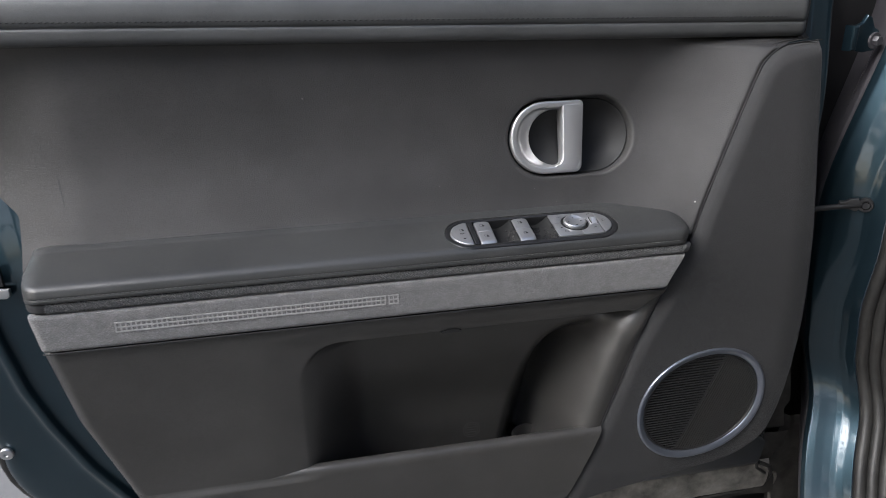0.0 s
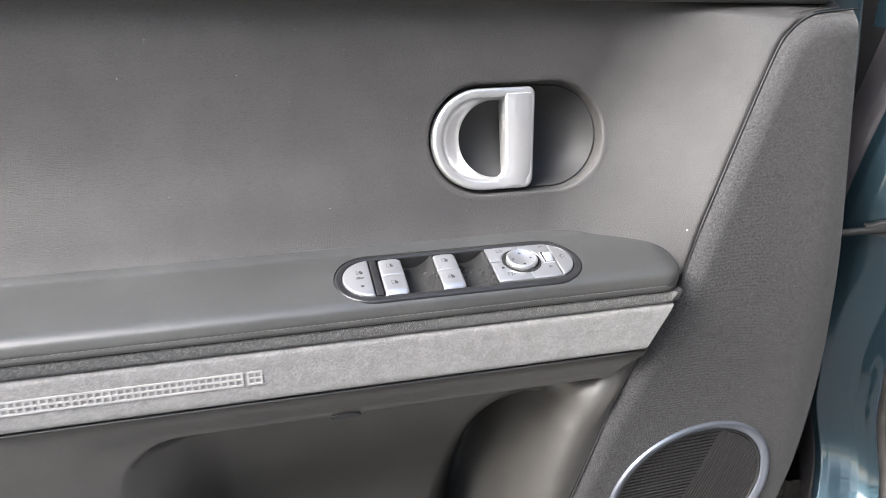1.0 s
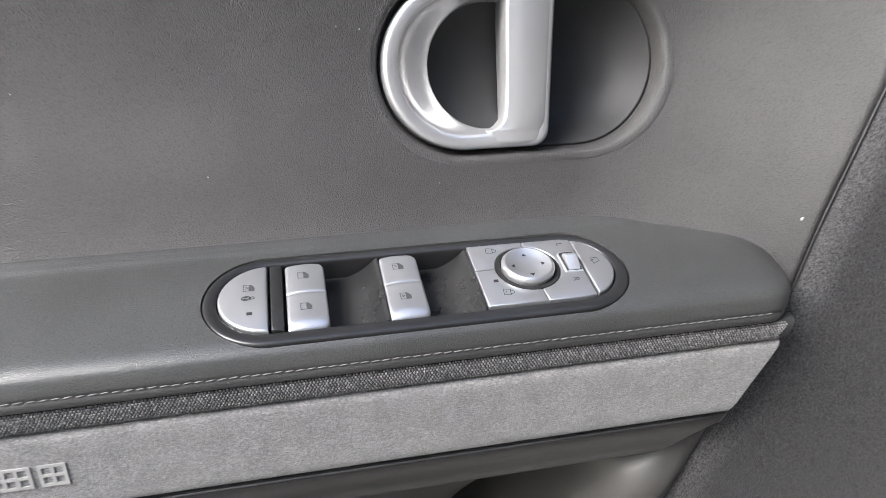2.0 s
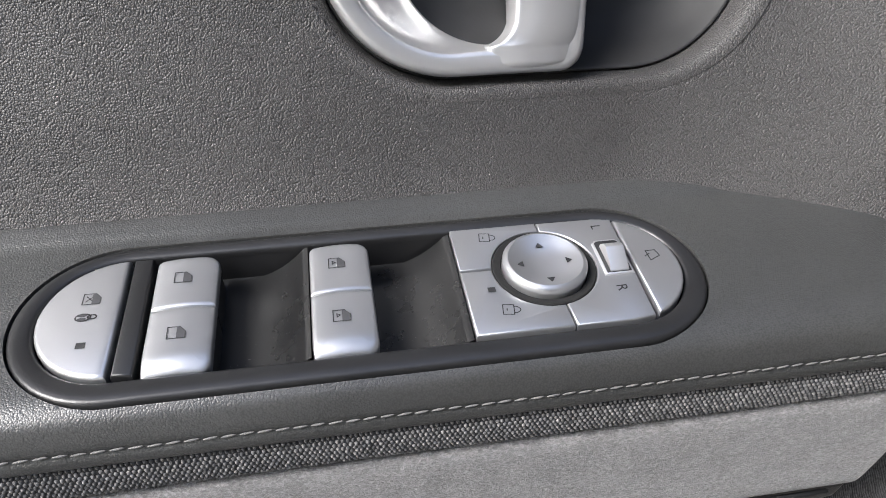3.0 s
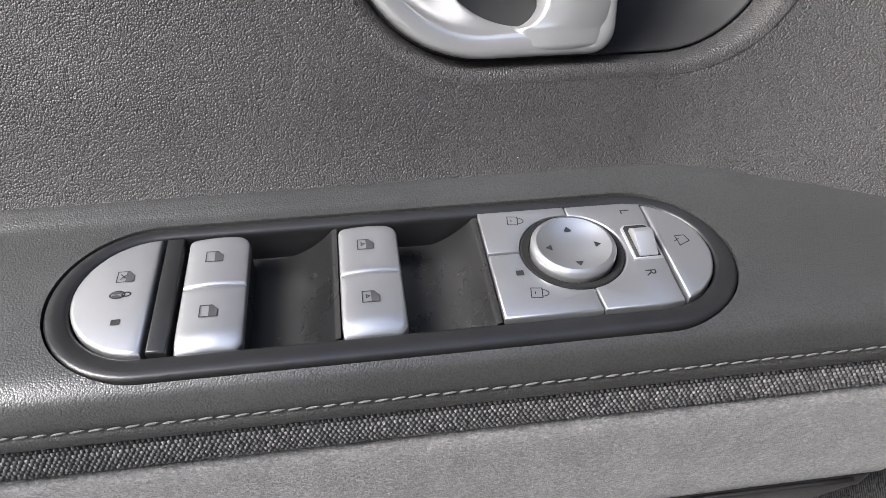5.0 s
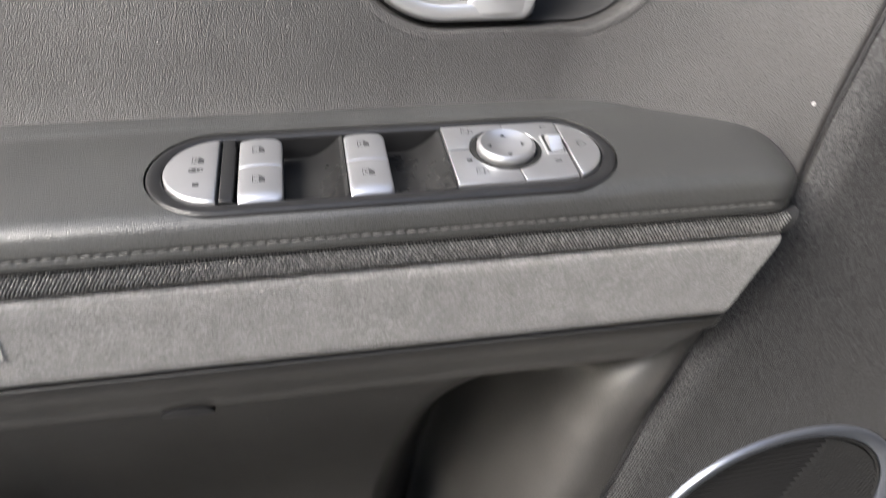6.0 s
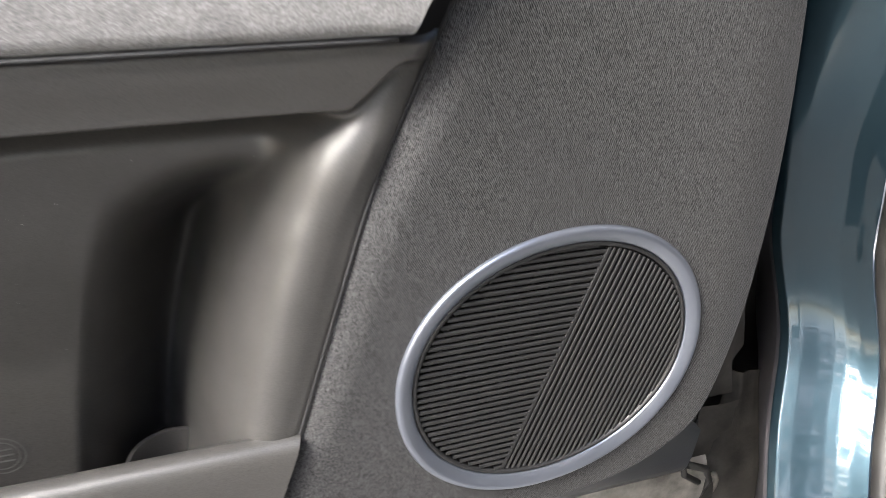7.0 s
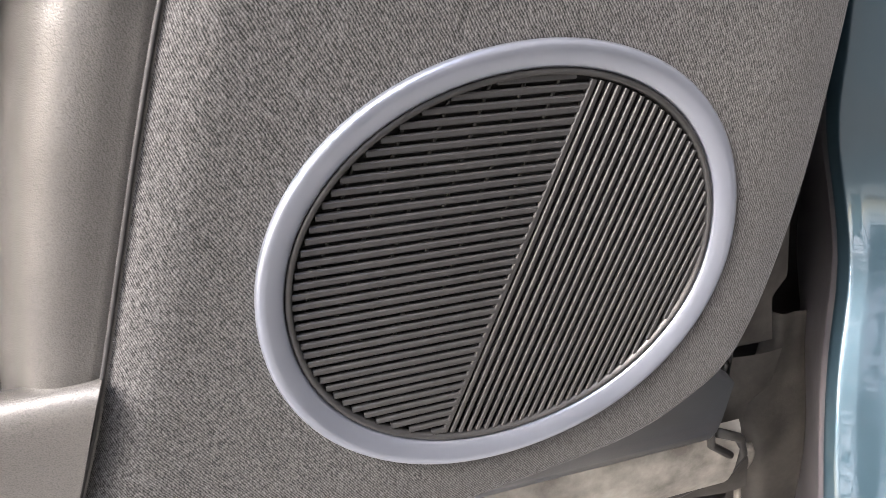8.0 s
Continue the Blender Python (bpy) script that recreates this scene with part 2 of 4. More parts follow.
def slot_distance(x, y, x0, x1, yc, r):
    """How far a place lies outside a slot outline (inside: minus)."""
    cx = min(max(x, x0), x1)
    return math.hypot(x - cx, y - yc) - r


def ease(a, b, x):
    t = min(max((x - a) / (b - a), 0), 1)
    return t * t * (3 - 2 * t)


def line_of(points):
    xs, ys = [p[0] for p in points], [p[1] for p in points]
    return lambda v: float(np.interp(v, xs, ys))


def curve_through(points, count):
    """An even, smooth run of points through the given ones."""
    p = np.array(points, float)
    q = np.vstack([2 * p[0] - p[1], p, 2 * p[-1] - p[-2]])
    out = []
    for i in range(1, len(q) - 2):
        for t in np.linspace(0, 1, 12, endpoint=False):
            a, b, c, d = q[i - 1], q[i], q[i + 1], q[i + 2]
            out.append(0.5 * (2 * b + (c - a) * t + (2 * a - 5 * b + 4 * c - d) * t * t + (3 * b - a - 3 * c + d) * t ** 3))
    out.append(p[-1])
    out = np.array(out)
    s = np.r_[0, np.cumsum(np.linalg.norm(np.diff(out, axis=0), axis=1))]
    k = np.linspace(0, s[-1], count)
    return np.stack([np.interp(k, s, out[:, j]) for j in range(out.shape[1])], axis=1)


# ---- plan of the door: x towards the hinges, y outwards, z up ----
SEAM = [(0.364, 0.352), (0.405, 0.449), (0.4195, 0.487), (0.4620, 0.605), (0.4930, 0.668), (0.529, 0.740), (0.547, 0.790), (0.582, 0.870), (0.616, 0.943), (0.630, 0.963), (0.651, 0.976), (0.672, 0.9795), (0.712, 0.981)]
SEAM_LINE = curve_through(SEAM, 150)
RIM = [(0.366, 0.348), (0.45, 0.360), (0.568, 0.371), (0.632, 0.3775), (0.672, 0.393), (0.703, 0.419), (0.728, 0.488), (0.738, 0.560), (0.739, 0.62), (0.733, 0.70), (0.724, 0.82), (0.7175, 0.978)]
RIM_LINE = curve_through(RIM, 150)
seam_x = line_of([(z, x) for x, z in SEAM])
trim_left = line_of([(0.34, -0.112), (0.42, -0.160), (0.48, -0.196), (0.586, -0.236), (0.694, -0.258), (0.754, -0.258), (0.79, -0.262), (0.82, -0.28), (0.85, -0.315), (0.90, -0.40), (1.05, -0.46)])
HX0, HX1, HZ, HR = 0.3555, 0.4235, 0.8700, 0.0472   # recess of the inner handle
SPK = (0.5727, 0.4948, 0.1005, 0.0875, radians(5))   # loudspeaker oval


def pillar_y(x, z):
    return 0.738 + 0.07 * (x - 0.47) + 2.8 * max(0.0, x - 0.672) ** 2 + 0.085 * (math.hypot(z - 0.74, 0.07) + z - 0.74)


def seam_depth(z):
    """How deep the joint beside the cloth panel lies."""
    return 0.0065 + 0.005 * ease(0.56, 0.68, z)


def seam_gap(x, z):
    return float(np.min(np.hypot(SEAM_LINE[:, 0] - x, SEAM_LINE[:, 1] - z)))


def wall_y(x, z):
    y = 0.803 + 0.041 * math.tanh((z - 0.785) / 0.08) + 0.004 * math.exp(-((z - 0.785) / 0.03) ** 2)
    d = seam_gap(x, z)
    t = max(0.0, 1 - d / 0.13) * ease(0.990, 0.974, z + 0.0225 * (x - 0.66))
    y += (pillar_y(seam_x(min(z, 0.979)), z) + 0.006 - y) * t ** 1.8
    if d < 0.004:
        y += 0.005 * (1 - d / 0.004)
    t = max(0.0, (-0.195 - x) / 0.08)
    return y + 0.025 * min(t, 2.2) ** 2 / (1 + 0.25 * min(t, 2.2) ** 2)


# ---- door: painted shell and its trim panels ----
door = thing("vehicle_door", "open blue car door with dark grey padded trim inside", "car door")


def wall_point(u, z):
    x0, x1 = trim_left(max(z, 0.815)), (seam_x(z) + 0.004 if z < 0.979 else 0.712)
    x = x0 + (x1 - x0) * u
    y = wall_y(x, z)
    if slot_distance(x, z, HX0, HX1, HZ, HR) < 0.003:
        y += 0.07
    return x, y, z


sheet("upper_panel", wall_point, np.linspace(0, 1, 400), np.linspace(0.752, 1.03, 125), WALL_SKIN, door, "grained dark grey upper door panel")

RAIL = curve_through([(0.87, 1.003), (0.835, 0.9995), (0.812, 0.9985), (0.803, 1.0005), (0.7992, 1.0055), (0.7988, 1.012), (0.7992, 1.0165), (0.802, 1.0182), (0.7990, 1.0198), (0.7982, 1.026), (0.799, 1.034), (0.8035, 1.046), (0.8145, 1.057), (0.835, 1.064), (0.875, 1.068)], 70)


def rail_point(x, k):
    y, z = RAIL[k]
    y, z = y + 0.027, z - 0.0035
    e = max(0.0, (x - 0.690) / 0.018)
    e = 1 - math.sqrt(max(0.0, 1 - min(e, 1) ** 2))
    return x, y + (0.87 - y) * e * 0.6, z - 0.0225 * (x - 0.165) + (1.03 - z) * e * 0.25


rail = sheet("top_rail", rail_point, np.r_[np.linspace(-0.46, 0.685, 60), np.linspace(0.688, 0.708, 14)], range(len(RAIL)), RAIL_LIT_SKIN, door, "soft dark grey rail below the window")


pocket_ridge = line_of([(0.36, 0.360), (0.43, 0.374), (0.49, 0.386), (0.53, 0.397), (0.565, 0.407), (0.60, 0.419), (0.645, 0.443), (0.66, 0.454), (0.68, 0.470)])


def pocket_depth(x, z, left=0.022, top=0.657, r=0.055):
    """0 outside the pocket's mouth, 1 inside: crisp along its top, soft on its rear side."""
    top += 0.022 * ease(0.455, 0.486, x)
    px, pz = left + r - x, z - (top - r)
    d = (math.hypot(px, pz) if px > 0 and pz > 0 else max(px, pz)) - r
    return ease(0.002, -0.0045, d) * ease(left - 0.002, left + 0.085, x)


def lower_y(x, z):
    """The lower panel: a bolster under the armrest, and the map pocket sunk into it."""
    xl, xs = trim_left(z), seam_x(z)
    y = 0.736 + 0.022 * max(0.0, 1 - (x - xl) / 0.022) ** 2
    ridge = pocket_ridge(z)
    y += ease(0.684, 0.657, z) * 0.008 * ease(-0.03, 0.07, x)
    into = pocket_depth(x, z)
    slope = pillar_y(xs, z) + seam_depth(z) - 0.002 + 0.036 * math.log1p(math.exp((ridge - x) / 0.0075)) - 0.20 * (xs - x) * ease(0.66, 0.62, z)
    back = 0.766 + 0.032 * ease(0.665, 0.500, z) + 0.095 * ease(ridge - 0.088, ridge - 0.012, x) * ease(0.636, 0.570, z) + 0.010 * ease(0.638, 0.654, z)
    inner = -0.026 * math.log(math.exp(-(slope - 0.7) / 0.026) + math.exp(-(back + 0.012 - 0.7) / 0.026)) + 0.7
    y += into * (inner - y)
    t = max(0.0, 1 - max(0.0, xs - x) / 0.014)
    y += (pillar_y(xs, z) + seam_depth(z) - 0.002 - y) * t ** 1.7
    y += 0.03 * ease(0.41, 0.39, z)
    if xs - x < 0.0035:
        y += 0.001 * (1 - max(0.0, xs - x) / 0.0035)
    if z > 0.6865:
        y += 0.006 * ((z - 0.6865) / 0.0025) ** 2
    return y


def lower_point(u, z):
    x = trim_left(z) + (seam_x(z) + 0.005 - trim_left(z)) * u
    return x, lower_y(x, z), z


sheet("lower_panel", lower_point, np.r_[np.linspace(0, 0.7, 180), np.linspace(0.7025, 1, 240)], np.r_[np.linspace(0.366, 0.635, 76), np.linspace(0.637, 0.68, 40), np.linspace(0.681, 0.6893, 16)], LOWER_SKIN, door, "warm dark grey lower door panel with a map pocket")

FRONT = curve_through([(0.758, 0.462), (0.7535, 0.476), (0.748, 0.4835), (0.742, 0.4860), (0.7355, 0.4845), (0.7325, 0.479), (0.7318, 0.465), (0.732, 0.42), (0.735, 0.38), (0.748, 0.356), (0.77, 0.350)], 50)


def front_point(u, k):
    y, z = FRONT[k]
    x = trim_left(z) + (seam_x(max(z, 0.353)) - trim_left(z)) * u
    flat = ease(0.05, 0.0, x) * (1 if z > 0.474 else 0)
    e = max(0.0, 1 - (x - trim_left(z)) / 0.022) ** 2
    return x, y + flat * 0.003 + 0.022 * e, z - flat * 0.002


sheet("pocket_front", front_point, np.linspace(0, 1, 160), range(len(FRONT)), LOWER_SKIN, door, "dark grey front wall of the map pocket with a rolled lip")
sheet("pocket_floor", lambda x, y: (x, y, 0.372), np.linspace(-0.05, 0.40, 20), np.linspace(0.742, 0.98, 8), LOWER_SKIN, door)
lathe("cup_ring", [(0.0275, 0.0), (0.0275, 0.058), (0.0262, 0.060), (0.0242, 0.0595), (0.0228, 0.056), (0.0222, 0.004), (0.002, 0.003)], LOWER_SKIN, door, "raised ring of a bottle holder", Matrix.Translation((0.342, 0.812, 0.372)))


def oval(r, count=96):
    cx, cz, a, b, turn = SPK
    out = []
    for k in np.linspace(0, 2 * math.pi, count, endpoint=False):
        c, s = math.cos(k), math.sin(k)
        p, q = (a + r) * math.copysign(abs(c) ** 0.96, c), (b + r) * math.copysign(abs(s) ** 0.96, s)
        out.append((cx + p * math.cos(turn) - q * math.sin(turn), cz + p * math.sin(turn) + q * math.cos(turn)))
    return out


def in_oval(x, z, r=0.0):
    cx, cz, a, b, turn = SPK
    dx, dz = x - cx, z - cz
    p, q = dx * math.cos(turn) + dz * math.sin(turn), -dx * math.sin(turn) + dz * math.cos(turn)
    return (p / (a + r)) ** 2 + (q / (b + r)) ** 2


def pillar_point(k, u):
    (x0, z0), (x1, z1) = SEAM_LINE[k], RIM_LINE[k]
    x, z = x0 + (x1 - x0) * u, z0 + (z1 - z0) * u
    y = pillar_y(x, z)
    d = seam_gap(x, z)
    bevel = 0.022
    y += seam_depth(z) * max(0.0, 1 - d / bevel) ** 2.2
    r = float(np.min(np.hypot(RIM_LINE[:, 0] - x, RIM_LINE[:, 1] - z)))
    y += 0.012 * max(0.0, 1 - r / 0.012) ** 2 + 0.006 * max(0.0, 1 - r / 0.055) ** 2
    if in_oval(x, z, -0.0065) < 1:
        y += 0.02
    return x, y, z


sheet("front_panel", pillar_point, range(150), np.r_[np.linspace(0, 0.09, 28), np.linspace(0.095, 0.93, 90), np.linspace(0.935, 1, 16)], PILLAR_CLOTH, door, "grey speckled cloth panel at the door's front edge")

# unseen black sheet, added so no light shows through the trim gaps
sheet("leak_block", lambda x, z: (x, 0.99, z), np.linspace(-0.24, 0.72, 8), np.linspace(0.34, 1.04, 8), BLACK, door, "added black sheet behind the trim that blocks stray light")

tube("panel_joint", [(x, pillar_y(x, z) + seam_depth(z) - 0.0016, z) for x, z in SEAM_LINE], 0.0009, BLACK, door, "thin dark joint between the trim panels", 6)

# painted shell: rear border, front border and lower border
SHELL = curve_through([(0.14, 0.80), (0.10, 0.842), (0.06, 0.850), (0.014, 0.853), (0.006, 0.846), (-0.004, 0.845), (-0.012, 0.852), (-0.05, 0.858), (-0.080, 0.863), (-0.092, 0.869), (-0.097, 0.88), (-0.098, 0.95)], 60)
border = line_of([(0.2, -0.06), (0.3, -0.16), (0.391, -0.233), (0.45, -0.272), (0.518, -0.304), (0.58, -0.326), (0.66, -0.342), (0.75, -0.352), (0.9, -0.37), (1.06, -0.395)])


def border_wide(z):
    return 1 + 0.35 * ease(0.5, 0.40, z)


def shell_point(z, k):
    e, y = SHELL[k]
    return border(z) + e * (border_wide(z) if e < 0 else 1), y + 0.06 * ease(0.70, 0.98, z), z


sheet("rear_border", shell_point, np.linspace(0.20, 1.06, 60), range(len(SHELL)), PAINT, door, "glossy blue painted rear edge of the door")
EDGE = curve_through([(0.64, 0.80), (0.70, 0.822), (0.733, 0.826), (0.742, 0.829), (0.746, 0.836), (0.747, 0.86), (0.747, 0.95)], 30)
sheet("front_border", lambda z, k: (EDGE[k][0] + 0.03 * ease(0.8, 1.05, z) - 0.02 * ease(0.5, 0.3, z), EDGE[k][1] + 0.05 * ease(0.85, 1.05, z), z), np.linspace(0.66, 1.10, 40), range(len(EDGE)), PAINT, door, "blue painted front edge of the door")
LOWER = curve_through([(0.79, 0.42), (0.80, 0.345), (0.806, 0.318), (0.815, 0.308), (0.84, 0.30), (0.95, 0.295)], 24)
sheet("lower_border", lambda x, k: (min(x, 0.706 + 0.024 * ease(0.385, 0.370, LOWER[k][1])), LOWER[k][0], LOWER[k][1]), np.linspace(-0.2, 0.742, 60), range(len(LOWER)), SLATE, door, "dull painted lower edge of the door")
sheet("front_fold", lambda z, k: (0.728 + 0.004 * k, 0.80 + 0.02 * k, z), np.linspace(0.35, 0.70, 12), range(8), BLACK, door, "black front fold of the door")
slit_x = line_of([(0.18, 0.815), (0.23, 0.810), (0.258, 0.791), (0.267, 0.797), (0.287, 0.800), (0.298, 0.816), (0.33, 0.820), (0.37, 0.812), (0.385, 0.822), (0.45, 0.812)])
sheet("corner_plate", lambda u, z: (0.70 + (slit_x(z) - 0.70) * u, 0.858 + 0.002 * math.sin(60 * u), z), np.linspace(0, 1, 12), np.linspace(0.20, 0.330, 30), GRIMY, door, "grimy brown corner plate of the door")
sheet("upper_plate", lambda u, z: (0.70 + (slit_x(z) - 0.703) * u, 0.864 + 0.02 * (z - 0.333), z), np.linspace(0, 1, 12), np.linspace(0.334, 0.45, 24), GRIMY, door, "dark brown plate above the corner joint")
tube("corner_joint", [(0.727, 0.804, 0.376), (0.732, 0.812, 0.345), (0.734, 0.816, 0.318), (0.743, 0.822, 0.292), (0.765, 0.828, 0.272)], 0.0028, RUBBER, door, "black rubber lip at the door's lower corner")
SEAL = curve_through([(0.817, 0.294), (0.812, 0.285), (0.811, 0.268), (0.814, 0.245), (0.824, 0.228), (0.85, 0.217), (0.90, 0.214)], 24)
sheet("lower_flange", lambda x, k: (x, SEAL[k][0] + 0.02, SEAL[k][1]), np.linspace(-0.1, 0.775, 60), range(len(SEAL)), DUSTY, door, "dusty lower flange of the door")
tube("flange_end", [(0.748, 0.824, 0.300), (0.772, 0.830, 0.284), (0.783, 0.836, 0.262), (0.779, 0.840, 0.244), (0.74, 0.846, 0.226), (0.66, 0.854, 0.214)], 0.0035, RUBBER, door, "black rubber end of the lower seal")
tube("edge_seal", [(border(z) - 0.103 * border_wide(z), 0.892, z) for z in np.linspace(0.2, 1.05, 40)], 0.009, RUBBER, door, "black rubber edge seal")
latch_m = Matrix.Translation((-0.330, 0.850, 0.738)) @ Euler((radians(90), 0, radians(-8))).to_matrix().to_4x4()
prism("latch_mouth", [(-0.03, -0.010), (0.016, -0.010), (0.016, 0.014), (-0.03, 0.014)], 0, 0.004, BLACK, door, "black door latch opening", 0.001, latch_m)
prism("latch_plate", [(-0.03, -0.026), (0.016, -0.026), (0.021, -0.022), (0.021, -0.013), (-0.03, -0.012)], 0, 0.005, STEEL, door, "bright metal latch plate", 0.0015, latch_m)
lathe("edge_plug", [(0.009, 0.0), (0.009, 0.003), (0.0075, 0.0045), (0.003, 0.0045), (0.002, 0.003)], STEEL, door, "pale plug in the door's edge", Matrix.Translation((-0.374, 0.862, 0.480)) @ Euler((radians(90), 0, 0)).to_matrix().to_4x4(), 20)


# ---- armrest ----
arm = thing("armrest", "padded dark grey armrest with stitched edge and light grey suede band", "armrest")
TOP = curve_through([(0.826, 0.778), (0.8165, 0.7858), (0.8095, 0.7874), (0.8030, 0.7853), (0.7985, 0.7833), (0.793, 0.7819), (0.785, 0.7802), (0.765, 0.7760), (0.750, 0.7728), (0.7415, 0.7709), (0.7360, 0.7690), (0.7320, 0.7660), (0.7300, 0.7618), (0.7291, 0.7583), (0.7296, 0.7568), (0.7287, 0.7552), (0.7287, 0.7530), (0.7297, 0.7513), (0.7335, 0.7506)], 140)


def arm_end(x):
    t = min(max((-0.236 - x) / 0.024, 0), 1)
    return 1 - math.sqrt(max(0.0, 1 - t * t))


PAD_FLAT = TOP[::-1][int(np.argmax(TOP[::-1, 1] > 0.762)):]


def arm_point(x, k):
    y, z = TOP[k]
    e = arm_end(x)
    drop = 0.0
    if z > 0.766:
        v = (y - 0.742) / 0.979
        s = slot_distance(x, v, 0.2415, 0.3975, 0.0235, 0.0318)
        if abs(s) < 0.0008:
            cx = min(max(x, 0.2415), 0.3975)
            r = 0.0318 / (0.0318 + s)
            x, y = cx + (x - cx) * r, 0.742 + 0.979 * (0.0235 + (v - 0.0235) * r)
            z = float(np.interp(y, PAD_FLAT[:, 0], PAD_FLAT[:, 1]))
        drop = 0.025 if s < -0.0008 else 0.0
    q = max(0.0, (x - 0.494) / 0.024)
    return x + (seam_x(z) - 0.5375) * q, y + e * (max(y, 0.764) - y) + 0.012 * q ** 3, z - e * 0.005 - drop - 0.004 * q ** 3


sheet("pad", arm_point, np.r_[np.linspace(-0.26, -0.236, 14), np.linspace(-0.233, 0.203, 150), np.linspace(0.204, 0.436, 300), np.linspace(0.438, 0.518, 50)], range(len(TOP)), PAD_SKIN, arm, "soft dark grey grained armrest pad", False, 50)
BAND = curve_through([(0.737, 0.7513), (0.7318, 0.7506), (0.7300, 0.7482), (0.7296, 0.745), (0.7299, 0.7410), (0.7325, 0.7385)], 16)
sheet("cloth_strip", lambda x, k: (x + (seam_x(BAND[k][1]) - 0.5335) * ease(0.3, 0.516, x), BAND[k][0] + arm_end(x) * 0.035, BAND[k][1]), np.r_[np.linspace(-0.26, -0.236, 12), np.linspace(-0.23, 0.516, 80)], range(len(BAND)), STRIP_CLOTH, arm, "coarse dark woven cloth strip")


def knots(name, x0, x1, pitch, rows, parent):
    """The raised thread knots of the coarse cloth, in brick order."""
    verts, faces = [], []
    rng = np.random.default_rng(4)
    step = 0.0110 / rows
    ct, st = math.cos(radians(16)), math.sin(radians(16))
    for r in range(rows):
        z = 0.7392 + step * (r + 0.5)
        y = float(np.interp(z, BAND[::-1, 1], BAND[::-1, 0]))
        count = int((x1 - x0 + (z - 0.745) * 0.46) / pitch)
        for c in range(count):
            x = x0 + pitch * (c + 0.5 * (r % 2)) + rng.normal(0, 0.0001)
            o, h = len(verts), max(0.0002, 0.00048 + rng.normal(0, 0.0001))
            for size, rise in ((1.0, 0.00008), (0.62, -h * 0.75)):
                for k in range(8):
                    p, q = pitch * 0.40 * size * math.cos(k * math.pi / 4), step * 0.66 * size * math.sin(k * math.pi / 4)
                    verts.append((x + p * ct - q * st, y + rise, z + p * st + q * ct))
            verts.append((x, y - h, z))
            for k in range(8):
                n = (k + 1) % 8
                faces += [(o + k, o + n, o + 8 + n, o + 8 + k), (o + 8 + k, o + 8 + n, o + 16)]
    return tagged(placed(name, mesh_of(name, verts, faces), KNOT, parent, "raised knots of coarse grey thread"), kind="stuff")


knots("cloth_weave", -0.232, 0.5095, 0.00160, 9, arm)
PALE = curve_through([(0.738, 0.7378), (0.7318, 0.7375), (0.7300, 0.7350), (0.7296, 0.728), (0.7300, 0.715), (0.7302, 0.700), (0.7310, 0.6945), (0.7345, 0.6915), (0.742, 0.6905)], 30)
sheet("suede_band", lambda x, k: (x + 0.006 * (0.7378 - PALE[k][1]) / 0.046 * ease(-0.2, -0.25, x) + (seam_x(PALE[k][1]) - 0.5315) * ease(0.3, 0.513, x), PALE[k][0] + arm_end(x + 0.008) * 0.035, PALE[k][1]), np.r_[np.linspace(-0.252, -0.236, 12), np.linspace(-0.23, 0.513, 80)], range(len(PALE)), SUEDE, arm, "light grey mottled suede band")


tube("band_joint", [(x, 0.7322 + arm_end(x + 0.008) * 0.035, 0.6899) for x in np.linspace(-0.246, 0.479, 60)], 0.0010, BLACK, arm, "thin dark joint under the band", 6)


def lattice(name, x0, columns, pitch, parent):
    """Two rows of small squares drawn by light lines."""
    bm = bmesh.new()

    def bar(a0, a1, b0, b1):
        c = [bm.verts.new((x, y, z)) for y in (0.72935, 0.7305) for x, z in ((a0, b0), (a1, b0), (a1, b1), (a0, b1))]
        bm.faces.new(c[:4])
        for i in range(4):
            bm.faces.new((c[i], c[4 + i], c[4 + (i + 1) % 4], c[(i + 1) % 4]))
    h, w, z0 = 0.0054, 0.0016, 0.7096
    for r in range(3):
        bar(x0, x0 + columns * pitch + w, z0 + r * h, z0 + r * h + w)
    for c in range(columns + 1):
        for r in range(2):
            bar(x0 + c * pitch, x0 + c * pitch + w, z0 + r * h + w, z0 + (r + 1) * h)
    bmesh.ops.recalc_face_normals(bm, faces=bm.faces)
    me = bpy.data.meshes.new(name)
    bm.to_mesh(me)
    bm.free()
    return placed(name, me, INLAY, parent, "pale printed pattern of small squares")


lattice("square_pattern", -0.167, 55, 0.0054, arm)
lattice("square_mark", 0.1345, 2, 0.0052, arm)


def stitch_mesh(name, length, radius):
    rings = []
    for k in range(7):
        a = -math.pi / 2 + math.pi * k / 6
        rings.append([(length / 2 * math.sin(a), radius * max(math.cos(a), 0.05) * math.cos(b), radius * max(math.cos(a), 0.05) * math.sin(b)) for b in np.linspace(0, 2 * math.pi, 6, endpoint=False)])
    verts = [p for r in rings for p in r]
    faces = [(k * 6 + i, k * 6 + (i + 1) % 6, (k + 1) * 6 + (i + 1) % 6, (k + 1) * 6 + i) for k in range(6) for i in range(6)]
    return mesh_of(name, verts, faces)


# ---- switch module in the armrest ----
EV = Vector((0, 0.048, 0.010)).normalized()
EN = Vector((0, -EV.z, EV.y))
SW = Matrix(((1, 0, 0, 0), (0, EV.y, EN.y, 0.742), (0, EV.z, EN.z, 0.771), (0, 0, 0, 1)))
switches = thing("switch_module", "long rounded switch panel with silver window and mirror buttons", "switch panel")
switches.matrix_basis = SW


def slot_ring(r, w, x0=0.2415, x1=0.3975, yc=0.025):
    return [(x, y, w) for x, y in stadium(x0, x1, yc, r)]


